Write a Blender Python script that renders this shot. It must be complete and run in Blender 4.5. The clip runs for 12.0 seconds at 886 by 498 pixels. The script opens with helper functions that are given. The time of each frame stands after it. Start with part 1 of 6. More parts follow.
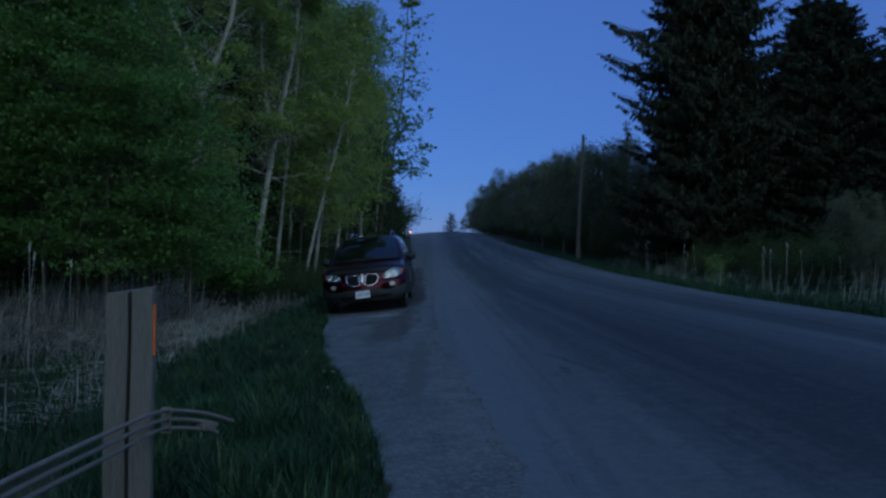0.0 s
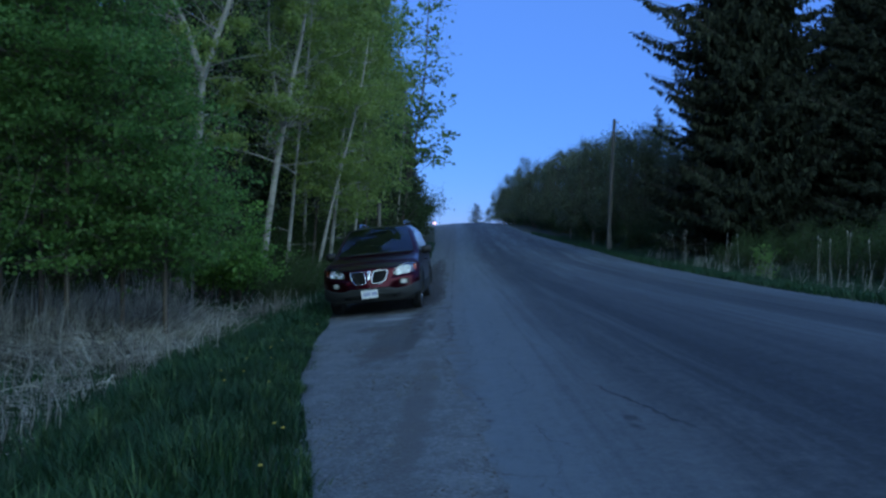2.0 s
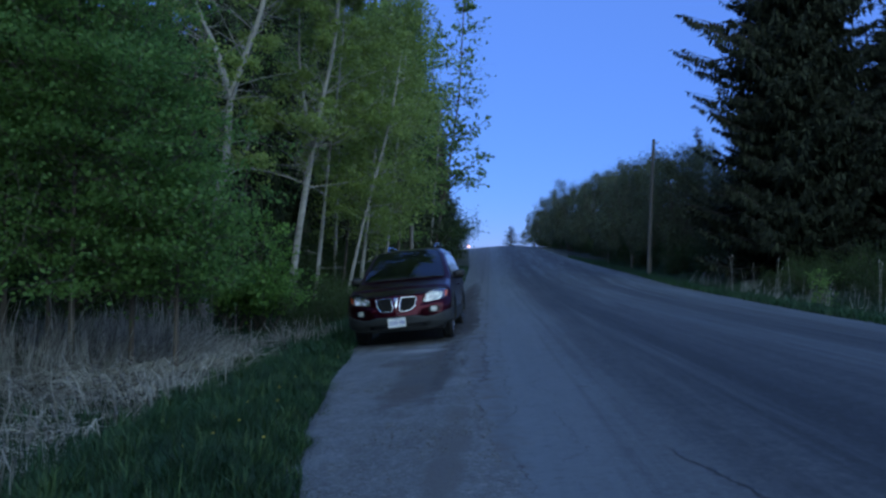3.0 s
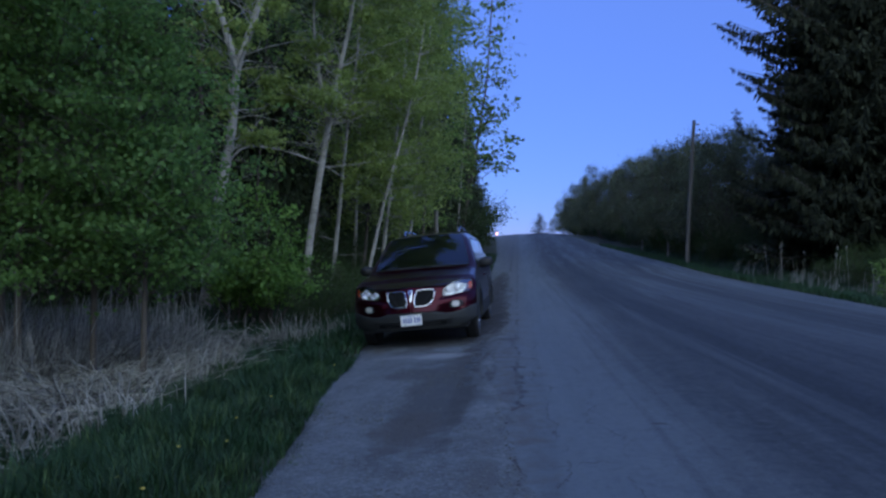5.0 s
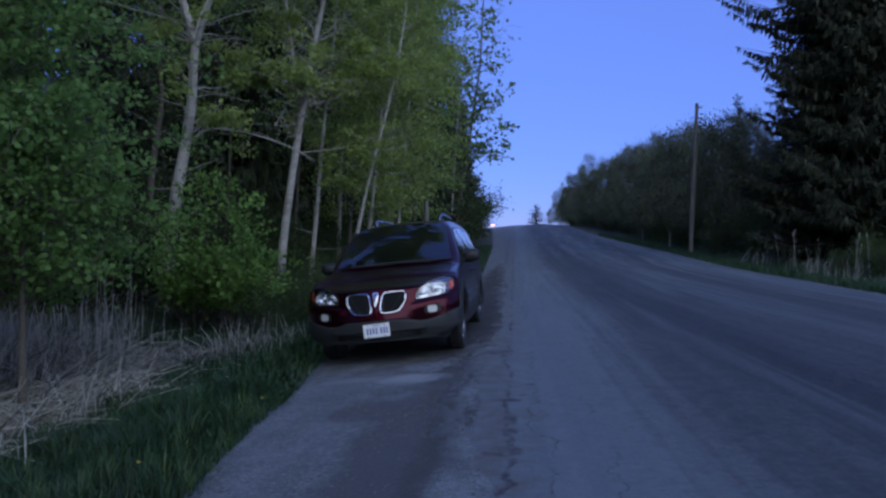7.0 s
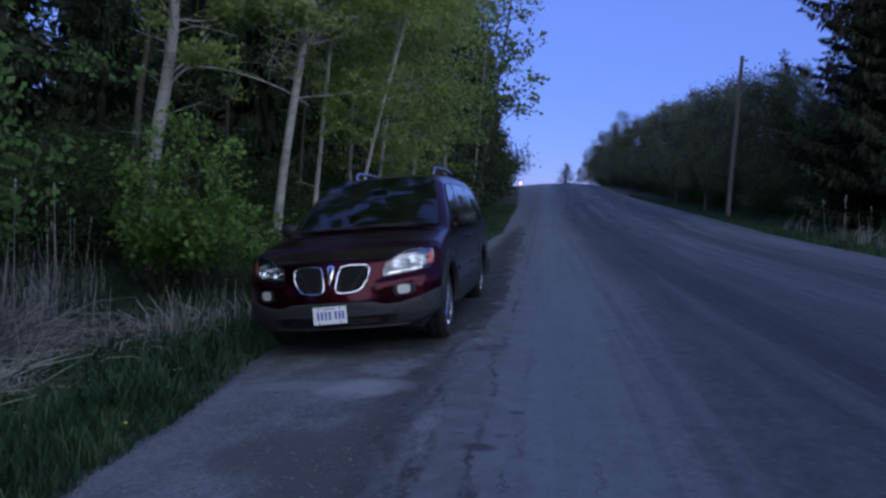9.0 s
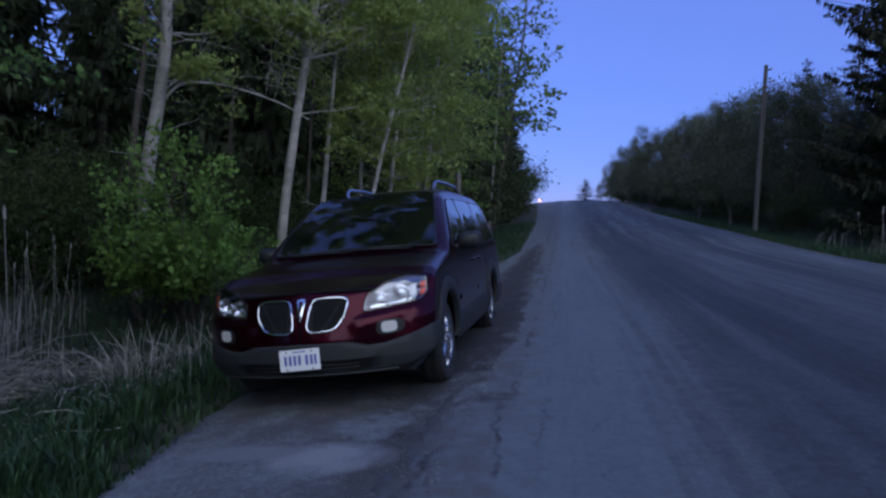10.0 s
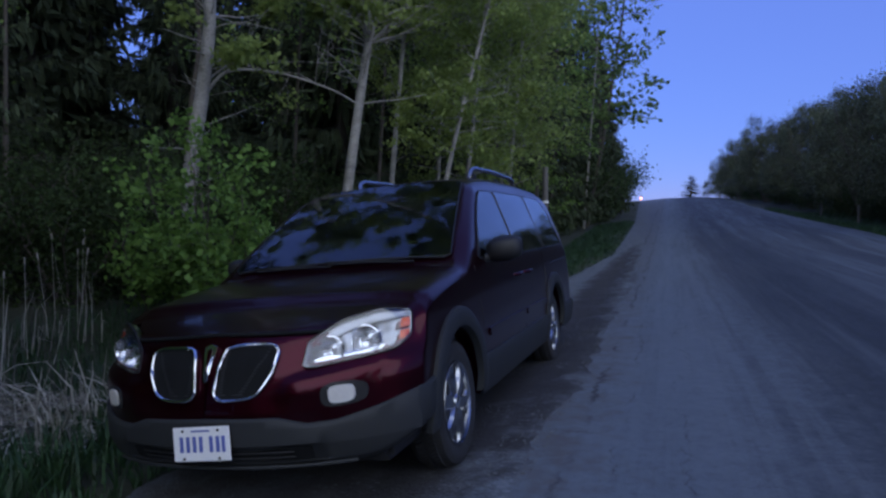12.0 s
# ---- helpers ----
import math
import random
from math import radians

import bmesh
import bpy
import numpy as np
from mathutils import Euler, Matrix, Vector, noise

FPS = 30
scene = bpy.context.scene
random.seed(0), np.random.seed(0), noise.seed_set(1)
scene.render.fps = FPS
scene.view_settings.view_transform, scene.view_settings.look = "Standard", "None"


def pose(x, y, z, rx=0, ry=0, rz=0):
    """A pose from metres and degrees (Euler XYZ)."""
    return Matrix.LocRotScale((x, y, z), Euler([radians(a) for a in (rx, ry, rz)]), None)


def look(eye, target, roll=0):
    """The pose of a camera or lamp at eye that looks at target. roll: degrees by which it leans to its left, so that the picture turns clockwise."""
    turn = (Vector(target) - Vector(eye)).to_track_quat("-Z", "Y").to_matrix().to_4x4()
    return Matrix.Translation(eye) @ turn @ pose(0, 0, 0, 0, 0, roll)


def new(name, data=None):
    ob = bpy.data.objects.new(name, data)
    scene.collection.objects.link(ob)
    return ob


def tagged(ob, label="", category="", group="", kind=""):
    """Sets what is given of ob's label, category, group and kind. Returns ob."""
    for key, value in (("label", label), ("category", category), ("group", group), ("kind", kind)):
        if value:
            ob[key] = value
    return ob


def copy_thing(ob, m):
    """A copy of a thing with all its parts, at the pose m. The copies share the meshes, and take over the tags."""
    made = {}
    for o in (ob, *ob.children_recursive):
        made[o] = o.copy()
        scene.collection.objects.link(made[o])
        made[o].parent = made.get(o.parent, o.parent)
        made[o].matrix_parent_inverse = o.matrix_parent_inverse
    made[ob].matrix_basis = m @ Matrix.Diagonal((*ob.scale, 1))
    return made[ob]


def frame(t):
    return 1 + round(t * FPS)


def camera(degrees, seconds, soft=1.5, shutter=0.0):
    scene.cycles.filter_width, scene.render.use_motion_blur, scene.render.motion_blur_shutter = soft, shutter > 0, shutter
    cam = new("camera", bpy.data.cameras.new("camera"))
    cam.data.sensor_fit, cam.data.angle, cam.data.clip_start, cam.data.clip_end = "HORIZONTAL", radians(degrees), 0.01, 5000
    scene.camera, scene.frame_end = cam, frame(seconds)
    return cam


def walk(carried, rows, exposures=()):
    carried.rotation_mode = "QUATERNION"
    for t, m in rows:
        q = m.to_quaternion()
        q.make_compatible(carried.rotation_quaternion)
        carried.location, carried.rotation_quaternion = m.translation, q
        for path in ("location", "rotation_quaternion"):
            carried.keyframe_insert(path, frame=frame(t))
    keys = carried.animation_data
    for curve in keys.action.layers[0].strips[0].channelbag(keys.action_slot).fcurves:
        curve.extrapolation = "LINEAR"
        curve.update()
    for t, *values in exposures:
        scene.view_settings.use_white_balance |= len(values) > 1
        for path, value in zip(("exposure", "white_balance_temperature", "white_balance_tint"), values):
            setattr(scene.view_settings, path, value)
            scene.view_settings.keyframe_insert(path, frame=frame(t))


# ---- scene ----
cam = camera(64.5, 12.0, soft=2.6)
PATH = [
    (0, (-0.749, -0.36, 1.11), (-0.71, 1.64, 1.135), 0.5),
    (0.5, (-0.709, 0.174, 1.082), (-0.629, 2.172, 1.095), 1.2),
    (1, (-0.671, 0.698, 1.115), (-0.642, 2.697, 1.115), 0.5),
    (1.5, (-0.625, 1.229, 1.126), (-0.587, 3.228, 1.119), 1.0),
    (2, (-0.591, 1.746, 1.146), (-0.625, 3.745, 1.146), 0.2),
    (2.5, (-0.595, 2.27, 1.162), (-0.715, 4.265, 1.23), 0.7),
    (4.5, (-0.595, 4.229, 1.187), (-0.743, 6.223, 1.23), -0.4),
    (5, (-0.669, 4.74, 1.181), (-0.879, 6.728, 1.211), 0.6),
    (5.5, (-0.696, 5.219, 1.164), (-0.91, 7.207, 1.175), 0.9),
    (6, (-0.699, 5.749, 1.172), (-0.921, 7.737, 1.175), 0.0),
    (6.5, (-0.681, 6.279, 1.175), (-0.89, 8.268, 1.179), 1.1),
    (7, (-0.606, 6.8, 1.196), (-0.808, 8.79, 1.205), -0.1),
    (9, (-0.349, 8.766, 1.261), (-0.629, 10.743, 1.146), 1.3),
    (9.5, (-0.324, 9.321, 1.274), (-0.637, 11.295, 1.202), 0.6),
    (10, (-0.313, 9.879, 1.266), (-0.65, 11.849, 1.204), 0.4),
    (10.5, (-0.256, 10.411, 1.252), (-0.637, 12.373, 1.182), 0.6),
    (11, (-0.196, 10.917, 1.268), (-0.696, 12.852, 1.188), -1.3),
    (11.5, (-0.188, 11.436, 1.288), (-0.708, 13.365, 1.195), -0.2),
    (12, (-0.172, 11.968, 1.294), (-0.781, 13.872, 1.229), 0.2),
]
EXPOSURES = [(0.0, -0.88, 5300, -4), (0.4, -0.8, 5250, -4), (0.8, -0.25, 5150, -10), (1.3, 0.0, 5150, -10), (2.7, 0.0, 5350, -2), (6.0, 0.02, 5730, 15), (9.0, -0.06, 5910, 22), (12.0, -0.14, 5950, 21)]
walk(cam, [(t, look(e, a, r)) for t, e, a, r in PATH], EXPOSURES)

# ---- light of dusk: a clear sky after sunset, no direct sun ----
world = bpy.data.worlds.new("dusk")
scene.world = world
world.use_nodes = True
wn = world.node_tree.nodes
sky = wn.new("ShaderNodeTexSky")
sky.sky_type = "NISHITA"
sky.sun_disc = False
sky.sun_elevation = radians(9.0)
sky.sun_rotation = radians(150)
sky.altitude = 200
sky.air_density, sky.dust_density, sky.ozone_density = 1.0, 0.0, 6.0
wn["Background"].inputs["Strength"].default_value = 0.195
# the broad glow of the sun that has just set behind the walker
sun = new("sun", bpy.data.lights.new("sun", "SUN"))
sun.data.energy = 2.9
sun.data.angle = radians(100)
sun.data.color = (0.93, 1.0, 0.8)
sun.matrix_basis = look((6, -13, 5.0), (0, 0, 0))
tone = wn.new("ShaderNodeVectorMath")
tone.operation = "MULTIPLY"
tone.inputs[1].default_value = (1.6, 1.0, 1.12)
world.node_tree.links.new(sky.outputs["Color"], tone.inputs[0])
# thin high haze evens the sky out towards violet
veil = wn.new("ShaderNodeMix")
veil.data_type = "RGBA"
veil.inputs["Factor"].default_value = 0.62
veil.inputs[7].default_value = (1.0, 1.58, 4.45, 1)
world.node_tree.links.new(tone.outputs[0], veil.inputs[6])
world.node_tree.links.new(veil.outputs[2], wn["Background"].inputs["Color"])


# ---- materials ----
def material(name, colour, rough=0.8, metal=0.0, spread=0.25, scale=6.0, fine=60.0, bump=0.0, coat=0.0, island=0.0, stretch=(1, 1, 1), trans=0.0, spec=0.5):
    """A principled surface whose colour varies at two scales, with fine relief."""
    m = bpy.data.materials.new(name)
    m.use_nodes = True
    nt = m.node_tree
    p = nt.nodes["Principled BSDF"]
    p.inputs["Roughness"].default_value = rough
    p.inputs["Metallic"].default_value = metal
    p.inputs["Coat Weight"].default_value = coat
    p.inputs["Coat Roughness"].default_value = 0.03
    p.inputs["Specular IOR Level"].default_value = spec
    tc = nt.nodes.new("ShaderNodeTexCoord")
    mp = nt.nodes.new("ShaderNodeMapping")
    mp.inputs["Scale"].default_value = stretch
    nt.links.new(tc.outputs["Object"], mp.inputs["Vector"])
    n1 = nt.nodes.new("ShaderNodeTexNoise")
    n1.inputs["Scale"].default_value = scale
    n1.inputs["Detail"].default_value = 4
    n2 = nt.nodes.new("ShaderNodeTexNoise")
    n2.inputs["Scale"].default_value = fine
    n2.inputs["Detail"].default_value = 3
    for n in (n1, n2):
        nt.links.new(mp.outputs["Vector"], n.inputs["Vector"])
    mul = nt.nodes.new("ShaderNodeMath")
    mul.operation = "ADD"
    nt.links.new(n1.outputs["Fac"], mul.inputs[0])
    nt.links.new(n2.outputs["Fac"], mul.inputs[1])
    last = mul
    if island:
        g = nt.nodes.new("ShaderNodeNewGeometry")
        a = nt.nodes.new("ShaderNodeMath")
        a.operation = "MULTIPLY_ADD"
        a.inputs[1].default_value = island
        nt.links.new(g.outputs["Random Per Island"], a.inputs[0])
        nt.links.new(mul.outputs[0], a.inputs[2])
        b = nt.nodes.new("ShaderNodeMath")
        b.operation = "SUBTRACT"
        b.inputs[1].default_value = island / 2
        nt.links.new(a.outputs[0], b.inputs[0])
        last = b
    mr = nt.nodes.new("ShaderNodeMapRange")
    mr.inputs["From Min"].default_value, mr.inputs["From Max"].default_value = 0.6, 1.4
    mr.inputs["To Min"].default_value, mr.inputs["To Max"].default_value = 1 - spread, 1 + spread
    nt.links.new(last.outputs[0], mr.inputs["Value"])
    vm = nt.nodes.new("ShaderNodeVectorMath")
    vm.operation = "SCALE"
    vm.inputs[0].default_value = colour[:3]
    nt.links.new(mr.outputs[0], vm.inputs["Scale"])
    nt.links.new(vm.outputs["Vector"], p.inputs["Base Color"])
    if bump:
        b = nt.nodes.new("ShaderNodeBump")
        b.inputs["Strength"].default_value = bump
        b.inputs["Distance"].default_value = 0.01
        nt.links.new(n2.outputs["Fac"], b.inputs["Height"])
        nt.links.new(b.outputs["Normal"], p.inputs["Normal"])
    if trans:
        t = nt.nodes.new("ShaderNodeBsdfTranslucent")
        nt.links.new(vm.outputs["Vector"], t.inputs["Color"])
        mx = nt.nodes.new("ShaderNodeMixShader")
        mx.inputs["Fac"].default_value = trans
        nt.links.new(p.outputs[0], mx.inputs[1])
        nt.links.new(t.outputs[0], mx.inputs[2])
        nt.links.new(mx.outputs[0], nt.nodes["Material Output"].inputs["Surface"])
    return m


def math_node(nt, op, a, b=None, c=None):
    n = nt.nodes.new("ShaderNodeMath")
    n.operation = op
    for i, v in enumerate((a, b, c)):
        if v is None:
            continue
        if isinstance(v, (int, float)):
            n.inputs[i].default_value = v
        else:
            nt.links.new(v, n.inputs[i])
    return n.outputs[0]


def noise_node(nt, vec, scale, detail=4, rough=0.5):
    n = nt.nodes.new("ShaderNodeTexNoise")
    n.inputs["Scale"].default_value = scale
    n.inputs["Detail"].default_value = detail
    n.inputs["Roughness"].default_value = rough
    nt.links.new(vec, n.inputs["Vector"])
    return n.outputs["Fac"]


def scaled(nt, vec, s):
    mp = nt.nodes.new("ShaderNodeMapping")
    mp.inputs["Scale"].default_value = s
    nt.links.new(vec, mp.inputs["Vector"])
    return mp.outputs["Vector"]


def ramp(nt, v, lo, hi, a=0.0, b=1.0):
    mr = nt.nodes.new("ShaderNodeMapRange")
    for key, val in (("From Min", lo), ("From Max", hi), ("To Min", a), ("To Max", b)):
        mr.inputs[key].default_value = val
    nt.links.new(v, mr.inputs["Value"])
    return mr.outputs[0]


def mixed(nt, f, a, b):
    mx = nt.nodes.new("ShaderNodeMix")
    mx.data_type = "RGBA"
    nt.links.new(f, mx.inputs["Factor"])
    for i, v in ((6, a), (7, b)):
        if isinstance(v, tuple):
            mx.inputs[i].default_value = (*v, 1)
        else:
            nt.links.new(v, mx.inputs[i])
    return mx.outputs[2]


def blot(nt, x, y, cx, cy, rx, ry, wob):
    """A patch with a wobbling edge: 1 inside, 0 outside."""
    dx = math_node(nt, "DIVIDE", math_node(nt, "SUBTRACT", x, cx), rx)
    dy = math_node(nt, "DIVIDE", math_node(nt, "SUBTRACT", y, cy), ry)
    d = math_node(nt, "ADD", math_node(nt, "MULTIPLY", dx, dx), math_node(nt, "MULTIPLY", dy, dy))
    d = math_node(nt, "ADD", d, ramp(nt, wob, 0.3, 0.7, -0.7, 0.7))
    return ramp(nt, d, 1.25, 0.35)


def asphalt_material():
    m = bpy.data.materials.new("worn_asphalt")
    m.use_nodes = True
    nt = m.node_tree
    p = nt.nodes["Principled BSDF"]
    pos = nt.nodes.new("ShaderNodeTexCoord").outputs["Object"]
    sep = nt.nodes.new("ShaderNodeSeparateXYZ")
    nt.links.new(pos, sep.inputs[0])
    x, y = sep.outputs[0], sep.outputs[1]
    streak = noise_node(nt, scaled(nt, pos, (1.0, 0.03, 1)), 1.3, 5, 0.6)
    patch = noise_node(nt, scaled(nt, pos, (1, 0.35, 1)), 0.55, 4)
    grain = noise_node(nt, pos, 90, 3)
    base = mixed(nt, ramp(nt, streak, 0.36, 0.64), (0.045, 0.055, 0.063), (0.132, 0.157, 0.177))
    base = mixed(nt, ramp(nt, patch, 0.35, 0.7, 0.0, 0.45), base, (0.11, 0.10, 0.10))
    base = mixed(nt, ramp(nt, grain, 0.35, 0.7, 0.0, 0.3), base, (0.15, 0.17, 0.185))
    # long wandering cracks along the broken edge, with short ones across
    crack = None
    jag = noise_node(nt, pos, 4.5, 6, 0.7)
    jag2 = noise_node(nt, pos, 7.0, 4, 0.6)
    for k, (c, amp, wd) in enumerate(((-1.02, 0.35, 0.028), (-0.66, 0.4, 0.016), (-0.42, 0.6, 0.004), (-0.05, 0.8, 0.003), (2.1, 0.9, 0.003))):
        along = noise_node(nt, scaled(nt, pos, (0.12, 1, 0)), 0.45 + 0.13 * k, 6, 0.6)
        d = math_node(nt, "SUBTRACT", math_node(nt, "SUBTRACT", x, c), math_node(nt, "MULTIPLY", math_node(nt, "SUBTRACT", along, 0.5), amp))
        d = math_node(nt, "ADD", d, ramp(nt, jag, 0.3, 0.7, -0.05, 0.05))
        line = ramp(nt, math_node(nt, "ABSOLUTE", d), wd * 1.6, wd * 0.2)
        line = math_node(nt, "MULTIPLY", line, ramp(nt, jag2, 0.3, 0.6, 0.25, 1.0))
        line = math_node(nt, "MULTIPLY", line, ramp(nt, noise_node(nt, scaled(nt, pos, (0.5, 1, 1)), 0.7 + 0.2 * k, 3), 0.44, 0.5))
        crack = line if crack is None else math_node(nt, "MAXIMUM", crack, line)
    for k in range(2):
        across = noise_node(nt, scaled(nt, pos, (1, 0.1, 0)), 1.9 + k, 5, 0.6)
        yy = math_node(nt, "ADD", y, math_node(nt, "MULTIPLY", across, 0.9))
        d = math_node(nt, "ABSOLUTE", math_node(nt, "SUBTRACT", math_node(nt, "FRACT", math_node(nt, "MULTIPLY", yy, 0.21 + 0.06 * k)), 0.5))
        line = math_node(nt, "MULTIPLY", ramp(nt, math_node(nt, "ADD", d, ramp(nt, jag, 0.3, 0.7, -0.004, 0.004)), 0.004, 0.0), math_node(nt, "MULTIPLY", ramp(nt, x, 0.1, -0.35), ramp(nt, jag2, 0.45, 0.6, 0.0, 0.7)))
        crack = math_node(nt, "MAXIMUM", crack, line)
    mottle = noise_node(nt, pos, 6, 6, 0.7)
    base = mixed(nt, ramp(nt, mottle, 0.58, 0.38, 0.0, 0.6), base, (0.046, 0.051, 0.057))
    fleck = nt.nodes.new("ShaderNodeTexVoronoi")
    fleck.inputs["Scale"].default_value = 55
    nt.links.new(pos, fleck.inputs["Vector"])
    tint = nt.nodes.new("ShaderNodeSeparateColor")
    nt.links.new(fleck.outputs["Color"], tint.inputs[0])
    base = mixed(nt, ramp(nt, tint.outputs[0], 0.7, 1.0, 0.0, 0.22), base, (0.26, 0.27, 0.27))
    base = mixed(nt, ramp(nt, tint.outputs[1], 0.7, 1.0, 0.0, 0.22), base, (0.04, 0.042, 0.044))
    drag = noise_node(nt, scaled(nt, pos, (1.0, 0.06, 1)), 2.6, 6, 0.7)
    base = mixed(nt, ramp(nt, drag, 0.52, 0.36, 0.0, 0.4), base, (0.05, 0.053, 0.056))
    # darker wheel tracks along both lanes
    wander = math_node(nt, "ADD", x, ramp(nt, noise_node(nt, scaled(nt, pos, (0.3, 0.12, 1)), 1.0, 3), 0.3, 0.7, -0.22, 0.22))
    base = mixed(nt, ramp(nt, wander, 1.2, -0.2, 0.0, 0.7), base, (0.138, 0.168, 0.198))
    base = mixed(nt, ramp(nt, math_node(nt, "ABSOLUTE", math_node(nt, "SUBTRACT", wander, 3.3)), 0.4, 0.1, 0.0, 0.3), base, (0.15, 0.172, 0.19))
    worn = math_node(nt, "MULTIPLY", ramp(nt, drag, 0.62, 0.36, 0.35, 1.0), ramp(nt, y, 70, 25, 0.4, 1.0))
    # the colour grows darker towards the middle and the far lane
    base = mixed(nt, ramp(nt, math_node(nt, "ADD", wander, ramp(nt, drag, 0.3, 0.7, -0.5, 0.5)), 0.3, 2.0, 0.0, 0.55), base, (0.028, 0.037, 0.051))
    for c, w, dark in ((1.8, 1.15, 0.88), (5.3, 0.8, 0.75)):
        track = ramp(nt, math_node(nt, "ABSOLUTE", math_node(nt, "SUBTRACT", wander, c)), w, w * 0.25, 0.0, dark)
        track = math_node(nt, "MULTIPLY", track, worn)
        base = mixed(nt, track, base, (0.026, 0.032, 0.04))
    for c, w, pale in ((3.85, 0.75, 0.35), (7.5, 1.3, 0.8)):
        light = ramp(nt, math_node(nt, "ABSOLUTE", math_node(nt, "SUBTRACT", wander, c)), w, w * 0.2, 0.0, pale)
        base = mixed(nt, math_node(nt, "MULTIPLY", light, ramp(nt, drag, 0.36, 0.6, 0.3, 1.0)), base, (0.12, 0.145, 0.172))
    # thin dragged lines, darker and lighter, along the lanes
    lines = noise_node(nt, scaled(nt, pos, (1.0, 0.018, 1)), 5.5, 4, 0.65)
    lines = math_node(nt, "MULTIPLY", ramp(nt, lines, 0.52, 0.4), math_node(nt, "MULTIPLY", ramp(nt, x, -0.2, 1.2, 0.2, 0.65), ramp(nt, mottle, 0.35, 0.6, 1.0, 0.55)))
    base = mixed(nt, lines, base, (0.03, 0.035, 0.042))
    pale = noise_node(nt, scaled(nt, pos, (1.0, 0.022, 1)), 2.1, 5, 0.6)
    pale = math_node(nt, "MULTIPLY", ramp(nt, pale, 0.52, 0.66), ramp(nt, x, 0.6, 2.0, 0.1, 0.6))
    base = mixed(nt, pale, base, (0.12, 0.14, 0.16))
    # coarse stone showing through the worn binder
    coarse = noise_node(nt, pos, 16, 6, 0.78)
    base = mixed(nt, ramp(nt, coarse, 0.5, 0.7, 0.0, 0.28), base, (0.15, 0.168, 0.184))
    base = mixed(nt, ramp(nt, coarse, 0.48, 0.3, 0.0, 0.35), base, (0.03, 0.034, 0.04))
    # worn-out strip of broken edge, patched and dirty
    strip = math_node(nt, "MULTIPLY", ramp(nt, math_node(nt, "ADD", x, ramp(nt, jag, 0.3, 0.7, -0.25, 0.25)), -0.35, -0.7), ramp(nt, mottle, 0.35, 0.62, 0.9, 0.15))
    base = mixed(nt, strip, base, (0.1, 0.098, 0.096))
    # dark crumbled holes along the edge cracks
    for cx, cy, rx, ry in ((-0.63, 12.3, 0.1, 0.07), (-0.68, 10.9, 0.12, 0.1), (-0.64, 11.5, 0.05, 0.5), (-0.93, 12.0, 0.06, 0.6), (-0.95, 18.6, 0.12, 1.2), (-0.95, 21.5, 0.12, 1.5), (-0.8, 14.9, 0.16, 0.2), (-0.9, 26, 0.12, 3.0), (0.3, 9.7, 0.06, 0.03), (-0.39, 6.26, 0.08, 0.05), (0.52, 6.1, 0.05, 0.25), (-0.47, 12.94, 0.05, 0.035), (-0.54, 12.5, 0.05, 0.035), (-0.43, 12.2, 0.045, 0.03), (-0.36, 12.15, 0.045, 0.03)):
        crack = math_node(nt, "MAXIMUM", crack, math_node(nt, "MULTIPLY", blot(nt, x, y, cx, cy, rx, ry, jag), ramp(nt, jag2, 0.42, 0.54, 0.1, 0.8)))
    # one slanting crack in the near lane
    slant = math_node(nt, "ABSOLUTE", math_node(nt, "ADD", math_node(nt, "SUBTRACT", x, math_node(nt, "MULTIPLY_ADD", y, -0.233, 2.21)), ramp(nt, jag, 0.3, 0.7, -0.04, 0.04)))
    slant = math_node(nt, "MULTIPLY", ramp(nt, slant, 0.018, 0.004), ramp(nt, math_node(nt, "ABSOLUTE", math_node(nt, "SUBTRACT", y, 6.6)), 0.75, 0.55))
    crack = math_node(nt, "MAXIMUM", crack, slant)
    col = mixed(nt, math_node(nt, "MULTIPLY", crack, 0.8), base, (0.022, 0.021, 0.022))
    nt.links.new(col, p.inputs["Base Color"])
    p.inputs["Roughness"].default_value = 0.8
    p.inputs["Specular IOR Level"].default_value = 0.22
    b = nt.nodes.new("ShaderNodeBump")
    b.inputs["Strength"].default_value = 0.5
    b.inputs["Distance"].default_value = 0.008
    hgt = math_node(nt, "SUBTRACT", grain, math_node(nt, "MULTIPLY", crack, 2.0))
    nt.links.new(hgt, b.inputs["Height"])
    nt.links.new(b.outputs["Normal"], p.inputs["Normal"])
    return m


